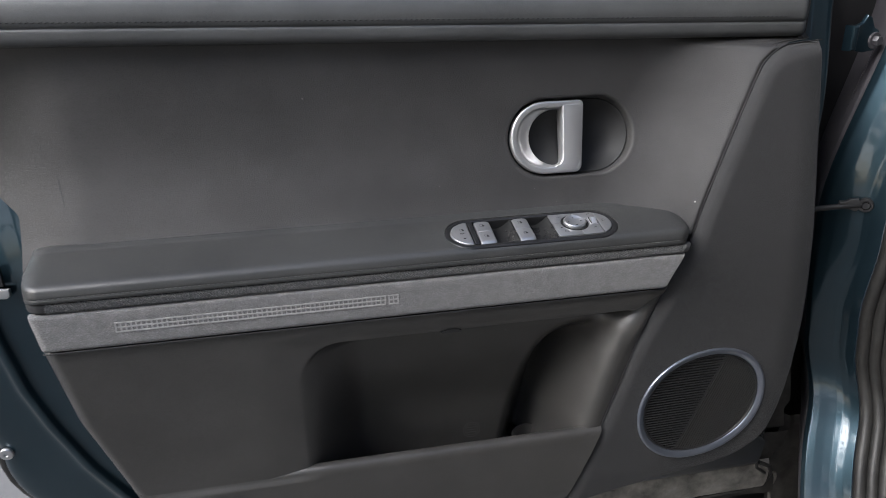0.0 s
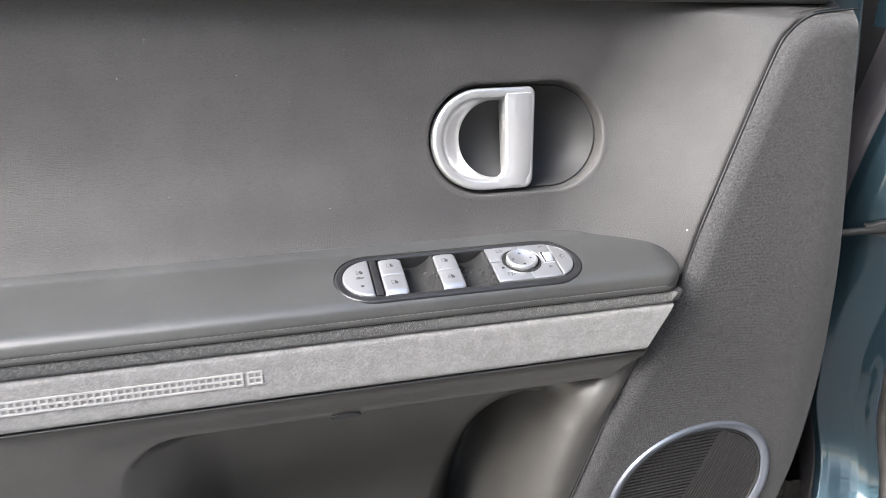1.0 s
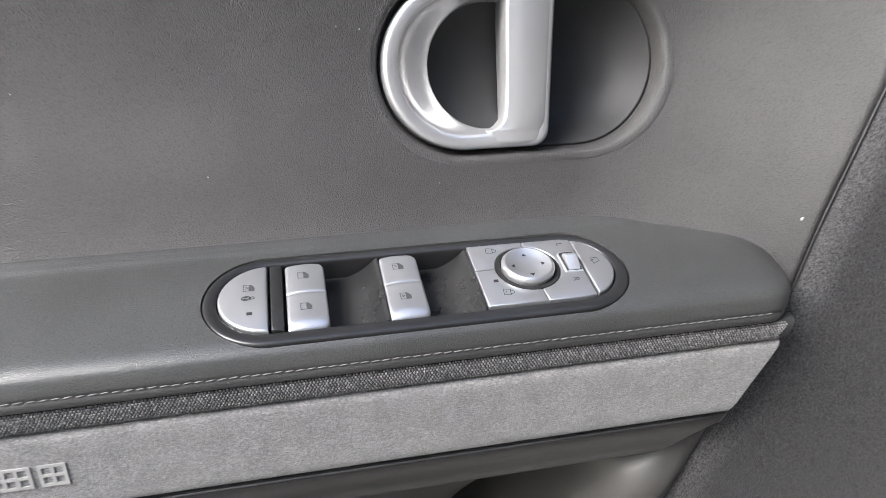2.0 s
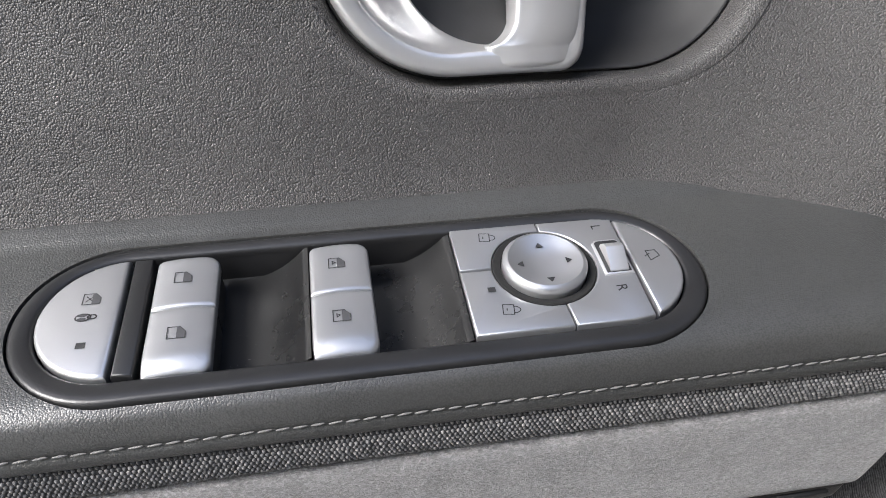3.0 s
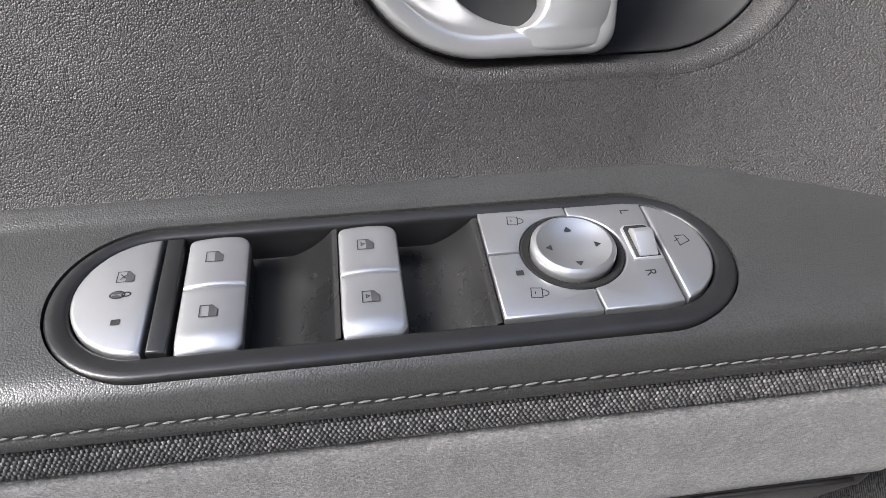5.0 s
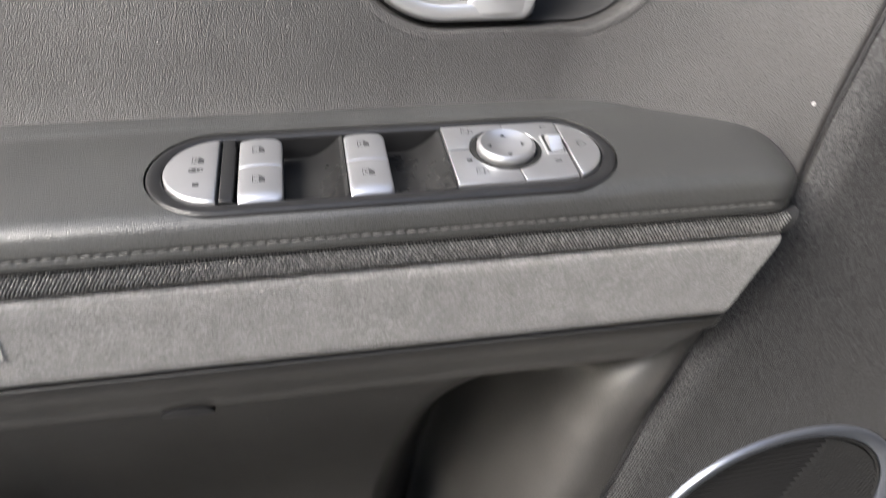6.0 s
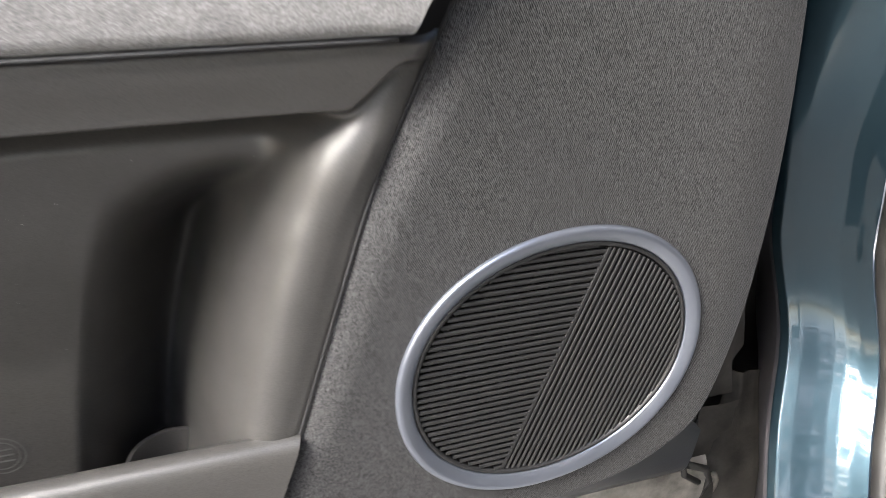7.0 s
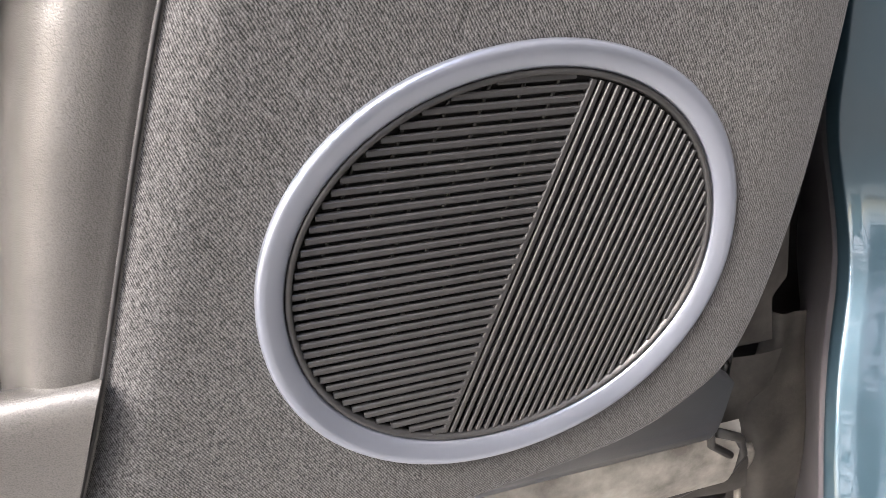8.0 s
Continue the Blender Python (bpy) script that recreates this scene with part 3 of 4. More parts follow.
loops("bezel", [slot_ring(p[0], p[1], yc=0.025 - max(0.0, p[0] - 0.026) * 0.28) for p in ((0.0316, -0.005), (0.0314, -0.0010), (0.0310, -0.0003), (0.0303, 0.0001), (0.0285, 0.0), (0.0262, -0.0003), (0.0254, -0.0007), (0.0250, -0.0014), (0.0249, -0.003))], BEZEL, switches, "dark grey satin bezel", False)
loops("bezel_wall", [slot_ring(0.0249, -0.003), slot_ring(0.0249, -0.016)], BLACK, switches, "", False)
loops("tray", [slot_ring(0.0249, -0.013), slot_ring(0.02, -0.0132)], BLACK, switches, "", True)


def half_slot(left, cut, r=0.0243, n=22):
    """The rounded end of the slot beyond a straight cut."""
    x0, yc = (0.2415, 0.025) if left else (0.3975, 0.025)
    k = 1 if left else -1
    reach = math.acos(max(-1, min(1, k * (x0 - cut) / r)))
    pts = [(x0 - k * r * math.cos(a), yc + r * math.sin(a)) for a in np.linspace(-reach, reach, n)]
    return pts if left else list(reversed(pts))


def on(outline, w):
    return [(x, y, w) for x, y in outline]


ICON = {"window": ([(-2.9, -2.5), (2.9, -2.5), (2.9, 0.2), (1.0, 2.5), (-2.9, 2.5)], [(0.1, -2.4), (2.8, -2.4), (2.8, 0.2), (1.0, 2.4), (0.1, 2.4)]),
        "lock": ([(-2.6, -2.2), (1.2, -2.2), (1.2, 2.2), (-2.6, 2.2)], None)}


def strokes(bm, pts, width, close=True, w=0.0):
    n = len(pts)
    for i in range(n if close else n - 1):
        a, b = Vector(pts[i]), Vector(pts[(i + 1) % n])
        d = (b - a).normalized()
        s = Vector((-d.y, d.x)) * width / 2
        a, b = a - d * width / 2, b + d * width / 2
        bm.faces.new([bm.verts.new((*q, w)) for q in (a - s, b - s, b + s, a + s)])


SHADE = plain("grey_print", (0.035, 0.035, 0.038), (0.05, 0.05, 0.053), 0.6)


def icon(name, lines, fills, at, parent, scale=0.00090, turn=0.0, width=0.34):
    bm = bmesh.new()
    for pts in lines:
        strokes(bm, pts, width, True)
    for k, pts in enumerate(fills):
        bm.faces.new([bm.verts.new((*p, 0.05 + 0.02 * k)) for p in pts])
    if lines and fills:
        for f in list(bm.faces)[-len(fills):]:
            f.material_index = 1
    me = bpy.data.meshes.new(name)
    bmesh.ops.scale(bm, vec=(scale, scale, scale), verts=bm.verts)
    bm.to_mesh(me)
    bm.free()
    ob = placed(name, me, PRINT, parent, "small dark printed symbol", Matrix.Translation(at) @ Matrix.Rotation(turn, 4, "Z"))
    ob.data.materials.append(SHADE)
    return ob


def window_icon(at, parent, extra=False):
    lines, fills = [ICON["window"][0]], [ICON["window"][1]]
    if extra:
        lines = lines + [[(-1.6, -0.6), (-0.4, 0.2), (-1.6, 0.9)]]
    icon("window_symbol", lines, fills, at, parent)


def lock_icon(at, parent):
    arch = [(1.2 + 2.2 * math.sin(a), -1.5 * math.cos(a)) for a in np.linspace(0, math.pi, 9)]
    icon("lock_symbol", [ICON["lock"][0], arch, [(-1.2, -0.4), (-1.2, 0.4)]], [], at, parent, 0.00092, radians(-8))


def key_ring(x0, x1, y0, y1, r_left, r_right, inset, w, dome):
    """One ring of a button: a rectangle with rounder corners on the side of the well."""
    xm, h = (x0 + x1) / 2, (x1 - x0) / 2
    x0, x1, y0, y1 = x0 + inset, x1 - inset, y0 + inset, y1 - inset
    out = []
    for cx, cy, r, a0 in ((x1, y0, r_right[0], -90), (x1, y1, r_right[1], 0), (x0, y1, r_left[1], 90), (x0, y0, r_left[0], 180)):
        r = max(r - inset, 0.0002)
        ox, oy = cx + (-r if cx == x1 else r), cy + (-r if cy == y1 else r)
        out.append([(ox + r * math.cos(radians(a)), oy + r * math.sin(radians(a))) for a in np.linspace(a0, a0 + 90, 8)])
    full = []
    for k, run in enumerate(out):
        a, b = Vector(run[-1]), Vector(out[(k + 1) % 4][0])
        full += run + [tuple(a.lerp(b, q / 9)) for q in range(1, 9)]
    out = full
    return [(x, y, w + dome * (1 - ((x - xm) / h) ** 2)) for x, y in out]


def key(name, x0, x1, y0, y1, corners, front, parent, label):
    """A domed silver button; front: its free edge droops towards the hand."""
    ob_rings = []
    for inset, w, dome in ((0, -0.0030, 0.0005), (0, -0.0010, 0.0011), (0.0002, -0.0004, 0.0011), (0.0006, -0.0001, 0.0011), (0.0018, 0.0, 0.0011), (0.0035, 0.0, 0.0011), (0.0055, 0.0, 0.0011), (0.0075, 0.0, 0.0011), (0.0092, 0.0, 0.0011)):
        ring = key_ring(x0, x1, y0, y1, corners[0], corners[1], inset, w, dome)
        if front:
            ring = [(x, y, h - (0.0022 * max(0, 1 - (y - y0) / 0.006) ** 2 if h > -0.01 else 0)) for x, y, h in ring]
        ob_rings.append(ring)
    cap = loops(name, ob_rings, SATIN, parent, label, True, None, 40)
    skirt = [key_ring(x0, x1, y0, y1, corners[0], corners[1], 0.0003, w, 0.0) for w in (-0.013, -0.0024)]
    loops("skirt", skirt, BLACK, cap, "black plastic skirt", False)
    return cap


cap_left = prism("lock_cap", half_slot(True, 0.2412), -0.012, 0.0004, SATIN, switches, "silver rounded child lock button", 0.0014)
icon("window_symbol", [ICON["window"][0], [(-1.8, -1.2), (0.4, 1.2)], [(-1.8, 1.2), (0.4, -1.2)]], [ICON["window"][1]], (0.2322, 0.0325, 0.00052), cap_left)
def ellipse(cx, cy, a, b, n=18):
    return [(cx + a * math.cos(k), cy + b * math.sin(k)) for k in np.linspace(0, 2 * math.pi, n, endpoint=False)]


icon("child_symbol", [ellipse(-0.9, 0, 2.3, 1.5), ellipse(1.9, 0, 1.3, 0.85)], [ellipse(-1.2, 0.75, 1.4, 0.55), ellipse(-1.2, -0.75, 1.4, 0.55)], (0.2318, 0.0248, 0.00052), cap_left, 0.00095, 0.0, 0.5)
icon("lamp_square", [], [[(-1.5, -1.2), (1.5, -1.2), (1.5, 1.2), (-1.5, 1.2)]], (0.2324, 0.0135, 0.00052), cap_left)
prism("divider", [(0.2424, 0.0012), (0.2484, 0.0006), (0.2484, 0.0492), (0.2424, 0.0490)], -0.012, 0.0002, BEZEL, switches, "dark grey divider beside the buttons", 0.0008)
for x0, extra in ((0.2500, False), (0.2986, True)):
    x1 = x0 + 0.0198
    k1 = key("window_button", x0, x1, 0.0002, 0.02495, ((0.0008, 0.0003), (0.0035, 0.0003)), True, switches, "silver power window button")
    k2 = key("window_button", x0, x1, 0.02505, 0.0474, ((0.0003, 0.0022), (0.0003, 0.0042)), False, switches, "silver power window button")
    window_icon((x0 + 0.0093, 0.0142, 0.00125), k1, extra)
    window_icon((x0 + 0.0090, 0.0378, 0.00125), k2, extra)


def well_point(p, q, x0, x1):
    w = -0.0130 + 0.0136 * max(0.0, (p - 0.15) / 0.85) ** 2.3 - 0.0012 * ease(0.95, 1.0, p)
    return x0 + (x1 - x0) * p, 0.0004 + 0.0484 * q, w


for x0, x1 in ((0.2700, 0.2982), (0.3186, 0.3466)):
    sheet("finger_well", lambda p, q: well_point(p, q, x0, x1), np.linspace(0, 1, 40), np.linspace(0, 1, 6), WELL, switches, "dark scooped finger well")

grains, grain_faces = [], []
grain_rng = np.random.default_rng(21)
for k in range(90):
    x0, x1 = ((0.2700, 0.2982), (0.3186, 0.3466))[k % 2]
    x, y, w = well_point(grain_rng.uniform(0.08, 0.9), grain_rng.uniform(0.05, 0.9), x0, x1)
    o, r = len(grains), grain_rng.uniform(0.00010, 0.00021)
    grains += [(x + r * math.cos(a) * grain_rng.uniform(0.5, 1.3), y + r * math.sin(a), w + 0.0002) for a in (0, 1.3, 2.5, 3.8, 5.0)]
    grain_faces.append((o, o + 1, o + 2, o + 3, o + 4))
tagged(placed("dust", mesh_of("dust", grains, grain_faces, False), plain("well_dust", (0.09, 0.087, 0.084), (0.15, 0.145, 0.141), 0.9), switches), "fine pale dust in the finger wells", kind="stuff")

KX, KY, KR = 0.3755, 0.0275, 0.0176


def arc(a0, a1, n=16):
    return [(KX + KR * math.cos(radians(a)), KY + KR * math.sin(radians(a))) for a in np.linspace(a0, a1, n)]


lock_back = prism("lock_button", [(0.3472, 0.0290)] + arc(175, 82) + [(0.3778, 0.0494), (0.3472, 0.0494)], -0.012, 0.0006, SATIN, switches, "silver door lock button", 0.0004)
lock_front = prism("lock_button", [(0.3472, 0.0006), (0.3782, 0.0006)] + arc(-82, -183) + [(0.3472, 0.0284)], -0.012, 0.0006, SATIN, switches, "silver door lock button", 0.0008)
mirror = prism("mirror_plate", [(0.3788, 0.0006), (0.397, 0.0006), (0.4046, 0.0016), (0.4056, 0.0482), (0.399, 0.0492), (0.3784, 0.0494)] + arc(81, -81, 24), -0.012, 0.0006, SATIN, switches, "silver mirror control plate", 0.0007)
cap_right = prism("fold_button", half_slot(False, 0.4062), -0.012, 0.0006, SATIN, switches, "silver rounded mirror folding button", 0.0012)
lock_icon((0.3592, 0.0440, 0.00072), lock_back)
lock_icon((0.3598, 0.0098, 0.00072), lock_front)
icon("lamp_square", [], [[(-1.4, -1.2), (1.4, -1.2), (1.4, 1.2), (-1.4, 1.2)]], (0.3558, 0.0190, 0.00072), lock_front)
icon("fold_symbol", [[(-2.0, -2.2), (2.2, -1.4), (2.2, 1.6), (-1.0, 2.4)], [(-2.6, 0.2), (-0.6, 0.8)]], [], (0.4135, 0.0280, 0.00072), cap_right, 0.001, radians(15))
lathe("knob_moat", [(0.0174, -0.006), (0.0174, -0.0002), (0.0170, 0.0002), (0.0146, -0.0004), (0.0140, -0.004)], GAP_SHADE, switches, "", Matrix.Translation((KX, KY, 0.0003)))
knob = lathe("mirror_knob", [(0.0140, -0.007), (0.0142, 0.0010), (0.0142, 0.0026), (0.0135, 0.0036), (0.0124, 0.0040), (0.0112, 0.0035), (0.0090, 0.0024), (0.0050, 0.0014), (0.002, 0.0012)], SATIN, switches, "round silver four-way mirror knob", Matrix.Translation((KX, KY, 0.0)), 64)
for a in range(4):
    icon("arrow", [], [[(1.2, 0), (-1.0, 1.4), (-1.0, -1.4)]], (0.0083 * math.cos(a * math.pi / 2), 0.0083 * math.sin(a * math.pi / 2), 0.0025), knob, 0.001, a * math.pi / 2)
prism("toggle_frame", [(0.3944, 0.0202), (0.4044, 0.0202), (0.4044, 0.0355), (0.4030, 0.0370), (0.3958, 0.0370), (0.3944, 0.0355)], -0.002, 0.0013, KEY_BRIGHT, switches, "", 0.0005)
prism("toggle_slot", [(0.3952, 0.0209), (0.4036, 0.0209), (0.4036, 0.0352), (0.4027, 0.0361), (0.3961, 0.0361), (0.3952, 0.0352)], -0.002, 0.0015, BLACK, switches, "", 0.0001)
ACROSS = Matrix(((0, 0, 1, 0), (1, 0, 0, 0), (0, 1, 0, 0), (0, 0, 0, 1)))
prism("toggle", [(0.0211, 0.0), (0.0335, 0.0), (0.0331, 0.0030), (0.0305, 0.0052), (0.0287, 0.0056), (0.0272, 0.0049), (0.0222, 0.0026), (0.0211, 0.0020)], 0.3964, 0.4028, KEY_BRIGHT, switches, "small bright ridged mirror side toggle", 0.0005, ACROSS)
for letter, x, y in (("L", 0.3988, 0.0458), ("R", 0.3978, 0.0158)):
    txt = bpy.data.curves.new("letter", "FONT")
    txt.body, txt.size, txt.align_x, txt.align_y = letter, 0.0050, "CENTER", "CENTER"
    txt.materials.append(PRINT)
    ob = new("letter", txt)
    ob.parent = mirror
    ob.matrix_basis = Matrix.Translation((x, y - 0.0015, 0.00075)) @ Matrix.Rotation(radians(-90), 4, "Z")
    tagged(ob, "dark printed letter")

# ---- inner handle ----
HA = math.atan(0.25)
HN = Vector((0, -math.cos(HA), math.sin(HA)))
HV = Vector((0, math.sin(HA), math.cos(HA)))
HM = Matrix(((1, 0, 0, 0), (0, HV.y, HN.y, 0.836), (0, HV.z, HN.z, HZ), (0, 0, 0, 1)))
handle = thing("pull_handle", "silver D-shaped inner door handle in a dark oval recess", "door handle")
handle.matrix_basis = HM


def dish_ring(r, w):
    out = []
    for x, v in stadium(HX0, HX1, 0, r, 36):
        if w > -0.002:
            p = HM @ Vector((x, v, 0))
            yy = wall_y(x, p.z)
            w2 = (p.y - yy) / math.cos(HA)
            out.append((x, v, w + w2))
        else:
            out.append((x, v, w))
    return out


dish_rows = [dish_ring(r, w) for r, w in ((0.0548, -0.0001), (0.0532, 0.00005), (0.0518, 0.00002), (0.0507, -0.0003), (0.0496, -0.0010), (0.0485, -0.0023))]
dish_rows += [dish_ring(r, w) for r, w in ((0.0475, -0.005), (0.0471, -0.009), (0.0467, -0.009))]
loops("recess_rim", dish_rows, WALL_SKIN, handle, "soft rolled edge of the recess", False)
loops("recess_bowl", [dish_ring(r, w) for r, w in ((0.0468, -0.009), (0.0466, -0.0058), (0.0461, -0.0054), (0.0450, -0.0064), (0.0425, -0.0105), (0.038, -0.0155), (0.032, -0.0205), (0.024, -0.0245), (0.014, -0.026), (0.004, -0.0265))], BOWL, handle, "dark smooth bowl behind the handle", True)


def by_angle(outline, centre, angles):
    p = np.array(outline) - np.array(centre)
    a, r = np.arctan2(p[:, 1], p[:, 0]), np.hypot(p[:, 0], p[:, 1])
    k = np.argsort(a)
    a, r = a[k], r[k]
    return np.interp(angles, np.r_[a - 2 * math.pi, a, a + 2 * math.pi], np.r_[r, r, r])


def d_shape(xc, r, right, corner, low, taper, n=40):
    """A half circle closed by a straight upright on its right side."""
    pts = [(xc - r * math.sin(a), r * math.cos(a)) for a in np.linspace(0, math.pi, n)]
    pts += [(x, -r) for x in np.linspace(xc, right - low, 14)[1:]]
    pts += [(right - low + low * math.sin(a), -r + low - low * math.cos(a)) for a in np.linspace(0, math.pi / 2, 8)[1:]]
    pts += [(right, v) for v in np.linspace(-r + low, r - corner, 24)[1:]]
    pts += [(right - corner + corner * math.cos(a), r - corner + corner * math.sin(a)) for a in np.linspace(0, math.pi / 2, 8)[1:]]
    pts += [(x, r) for x in np.linspace(right - corner, xc, 14)[1:-1]]
    return [(x - taper * (r - v) / (2 * r) * max(0.0, (x - xc) / (right - xc)), v) for x, v in pts]


AT = (0.366, 0.0)
ANG = np.linspace(-math.pi, math.pi, 180, endpoint=False)
R_OUT = by_angle(d_shape(0.3555, 0.0458, 0.4085, 0.007, 0.009, 0.0060), AT, ANG)
R_IN = by_angle(d_shape(0.3725, 0.0355, 0.3805, 0.002, 0.0065, 0.0), AT, ANG)


def grip_ring(d, f, w):
    """A ring d inside the outer outline and the share f of the rest towards the hole."""
    out = []
    for a, ro, ri in zip(ANG, R_OUT, R_IN):
        r = ro - d if f is None else (ro - 0.0088) + (min(ri, ro - 0.0095) - (ro - 0.0088)) * f
        out.append((AT[0] + r * math.cos(a), r * math.sin(a), w))
    return out


GRIP = [(0.0, None, -0.020), (0.0, None, 0.0016), (0.0005, None, 0.0034), (0.0014, None, 0.0043), (0.0030, None, 0.0046), (0.0066, None, 0.0044), (0.0080, None, 0.0040), (0.0086, None, 0.0030), (0, 0.0, 0.0016), (0, 0.3, -0.0016), (0, 0.65, -0.0050), (0, 0.92, -0.0072), (0, 0.98, -0.0082), (0, 1.0, -0.0100), (0, 1.0, -0.022)]
loops("pull_ring", [grip_ring(*g) for g in GRIP], HANDLE_SATIN, handle, "satin silver pull ring", False)
BAR = curve_through([(0.0, -0.006), (0.0, 0.0015), (0.015, 0.0036), (0.05, 0.0046), (0.12, 0.0050), (0.35, 0.0060), (0.6, 0.0060), (0.82, 0.0048), (0.95, 0.0020), (1.0, -0.003), (1.0, -0.016)], 40)


def bar_point(v, k):
    u, w = BAR[k]
    low = min(max((-0.026 - v) / 0.011, 0), 1)
    end = max(0.0, (-0.0420 - v) / 0.0038)
    turn = min(1.0, max(0.0, (-0.0375 - v) / 0.0085))
    top = max(0.0, (v - 0.0395) / 0.0015)
    e = (0.041 - v) / 0.087
    t = min(max((-0.0250 - v) / 0.0108, 0), 1)
    left = 0.3790 - 0.0025 * e - 0.010 * (1 - math.sqrt(1 - t * t))
    right = 0.4098 - 0.0060 * e - 0.0075 * (1 - math.sqrt(1 - turn * turn))
    return left + (right - left) * u, v, w - 0.0006 * low ** 2 - 0.0045 * end ** 2 - 0.0025 * top ** 2


sheet("pull_bar", bar_point, np.r_[np.linspace(-0.0458, -0.030, 26), np.linspace(-0.028, 0.038, 12), np.linspace(0.0392, 0.0410, 5)], range(len(BAR)), HANDLE_SATIN, handle, "convex satin silver finger bar")

# ---- loudspeaker ----
speaker = thing("loudspeaker", "oval loudspeaker with satin silver ring and dark slatted grille", "loudspeaker")


def speaker_ring(r, c):
    return [(x, pillar_y(x, z) - c, z) for x, z in oval(r)]


loops("trim_ring", [speaker_ring(*p) for p in ((0.0006, -0.004), (0.0006, 0.0016), (-0.0002, 0.0028), (-0.0014, 0.0032), (-0.0035, 0.0027), (-0.0065, 0.0014), (-0.0085, 0.0004), (-0.0094, -0.0004), (-0.0097, -0.006))], RING_SATIN, speaker, "satin blue-silver ring", False)
loops("backing", [speaker_ring(-0.0092, -0.006), speaker_ring(-0.0094, -0.015), speaker_ring(-0.04, -0.016)], GAP_SHADE, speaker, "", True)
loops("grille_rim", [speaker_ring(*p) for p in ((-0.0096, -0.005), (-0.0097, -0.0009), (-0.0105, -0.0002), (-0.0120, -0.0003), (-0.0126, -0.004))], GRILLE, speaker, "", False)


def slat_mesh(width, height):
    pts = [(-width / 2, -height), (-width / 2, -height * 0.25), (-width * 0.3, 0), (width * 0.3, 0), (width / 2, -height * 0.25), (width / 2, -height)]
    verts = [(x, s, h) for x in (-0.5, 0.5) for s, h in pts]
    n = len(pts)
    faces = [(i, i + 1, n + i + 1, n + i) for i in range(n - 1)] + [tuple(range(n)), tuple(reversed(range(n, 2 * n)))]
    me = mesh_of("slat", verts, faces, False)
    me.materials.append(GRILLE)
    return me


DIV0, DIV1 = Vector((0.5400, 0.4230)), Vector((0.6040, 0.5670))
DIV = (DIV1 - DIV0).normalized()
SLAT_WIDE, SLAT_SLIM = slat_mesh(0.0026, 0.0017), slat_mesh(0.0021, 0.0017)
RIB = slat_mesh(0.0011, 0.0012)


def spans(point, way, side):
    """Where a line across the grille runs inside the oval and on one side of the divider."""
    ks = np.linspace(-0.13, 0.13, 521)
    inside = []
    for k in ks:
        p = point + way * k
        q = p - DIV0
        across = DIV.x * q.y - DIV.y * q.x
        if in_oval(p.x, p.y, -0.0119) < 1 and across * side > 0.0008:
            inside.append(k)
    return (min(inside), max(inside)) if len(inside) > 4 else None


def lay_slat(mesh, point, way, side, name="slat", low=0.0012):
    got = spans(point, way, side)
    if not got:
        return
    a, b = point + way * got[0], point + way * got[1]
    mid, length = (a + b) / 2, (b - a).length
    ob = new(name, mesh)
    ob.parent = speaker
    d = Vector((way.x, 0.07 * way.x, way.y)).normalized()
    n = Vector((0.07, -1, 0)).normalized()
    s = n.cross(d).normalized()
    c = Vector((mid.x, pillar_y(mid.x, mid.y) + low, mid.y))
    ob.matrix_basis = Matrix(((d.x * length, s.x, n.x, c.x), (d.y * length, s.y, n.y, c.y), (d.z * length, s.z, n.z, c.z), (0, 0, 0, 1)))


LEFT_WAY = Vector((1, -0.045)).normalized()
for k in range(-3, 44):
    lay_slat(SLAT_WIDE, Vector((0.54, 0.405 + 0.00415 * k)), LEFT_WAY, 1)
SIDE = Vector((DIV.y, -DIV.x))
for k in range(0, 26):
    lay_slat(SLAT_SLIM, (DIV0 + DIV1) / 2 + SIDE * (0.0022 + 0.0039 * k), DIV, -1)
lay_slat(SLAT_WIDE, (DIV0 + DIV1) / 2 - SIDE * 0.0012, DIV, 1)
for k in range(1, 10):
    lay_slat(RIB, (DIV0 + DIV1) / 2 - SIDE * (0.0012 + 0.0125 * k), DIV, 1, "rib", 0.0036)

# ---- car body beside the door ----
body = thing("car", "blue car with its hinge pillar and rubber door seals", "car")
POST_HIGH = [(0.905, 1.02), (0.872, 0.95), (0.850, 0.905), (0.8385, 0.882), (0.8370, 0.872), (0.8395, 0.862), (0.849, 0.847), (0.861, 0.832), (0.871, 0.820), (0.876, 0.812), (0.880, 0.804), (0.885, 0.795)]
POST_LOW = [(0.905, 1.02), (0.862, 0.94), (0.834, 0.89), (0.8190, 0.868), (0.8165, 0.860), (0.8185, 0.853), (0.826, 0.846), (0.836, 0.8385), (0.845, 0.831), (0.851, 0.8245), (0.8565, 0.815), (0.862, 0.803)]


def between(rows, k, count=70):
    q = k * (len(rows) - 1) / (count - 1)
    i = min(int(q), len(rows) - 2)
    a, b = Vector(rows[i]), Vector(rows[i + 1])
    return a.lerp(b, q - i)


def post_x(z):
    return -0.03 * ease(0.5, 0.72, z) + 0.07 * ease(0.72, 1.05, z) + 0.02 * ease(0.4, 0.1, z)


def post_point(z, k):
    x, y = between(POST_HIGH, k).lerp(between(POST_LOW, k), ease(0.70, 0.56, z))
    lean = 0.17 * ease(0.50, 0.20, z) * ease(1.0, 0.88, y)
    return x + post_x(z) + 0.042 * ease(0.52, 0.38, z) + 0.03 * ease(0.40, 0.20, z) - 0.72 * lean, y - 0.69 * lean, z


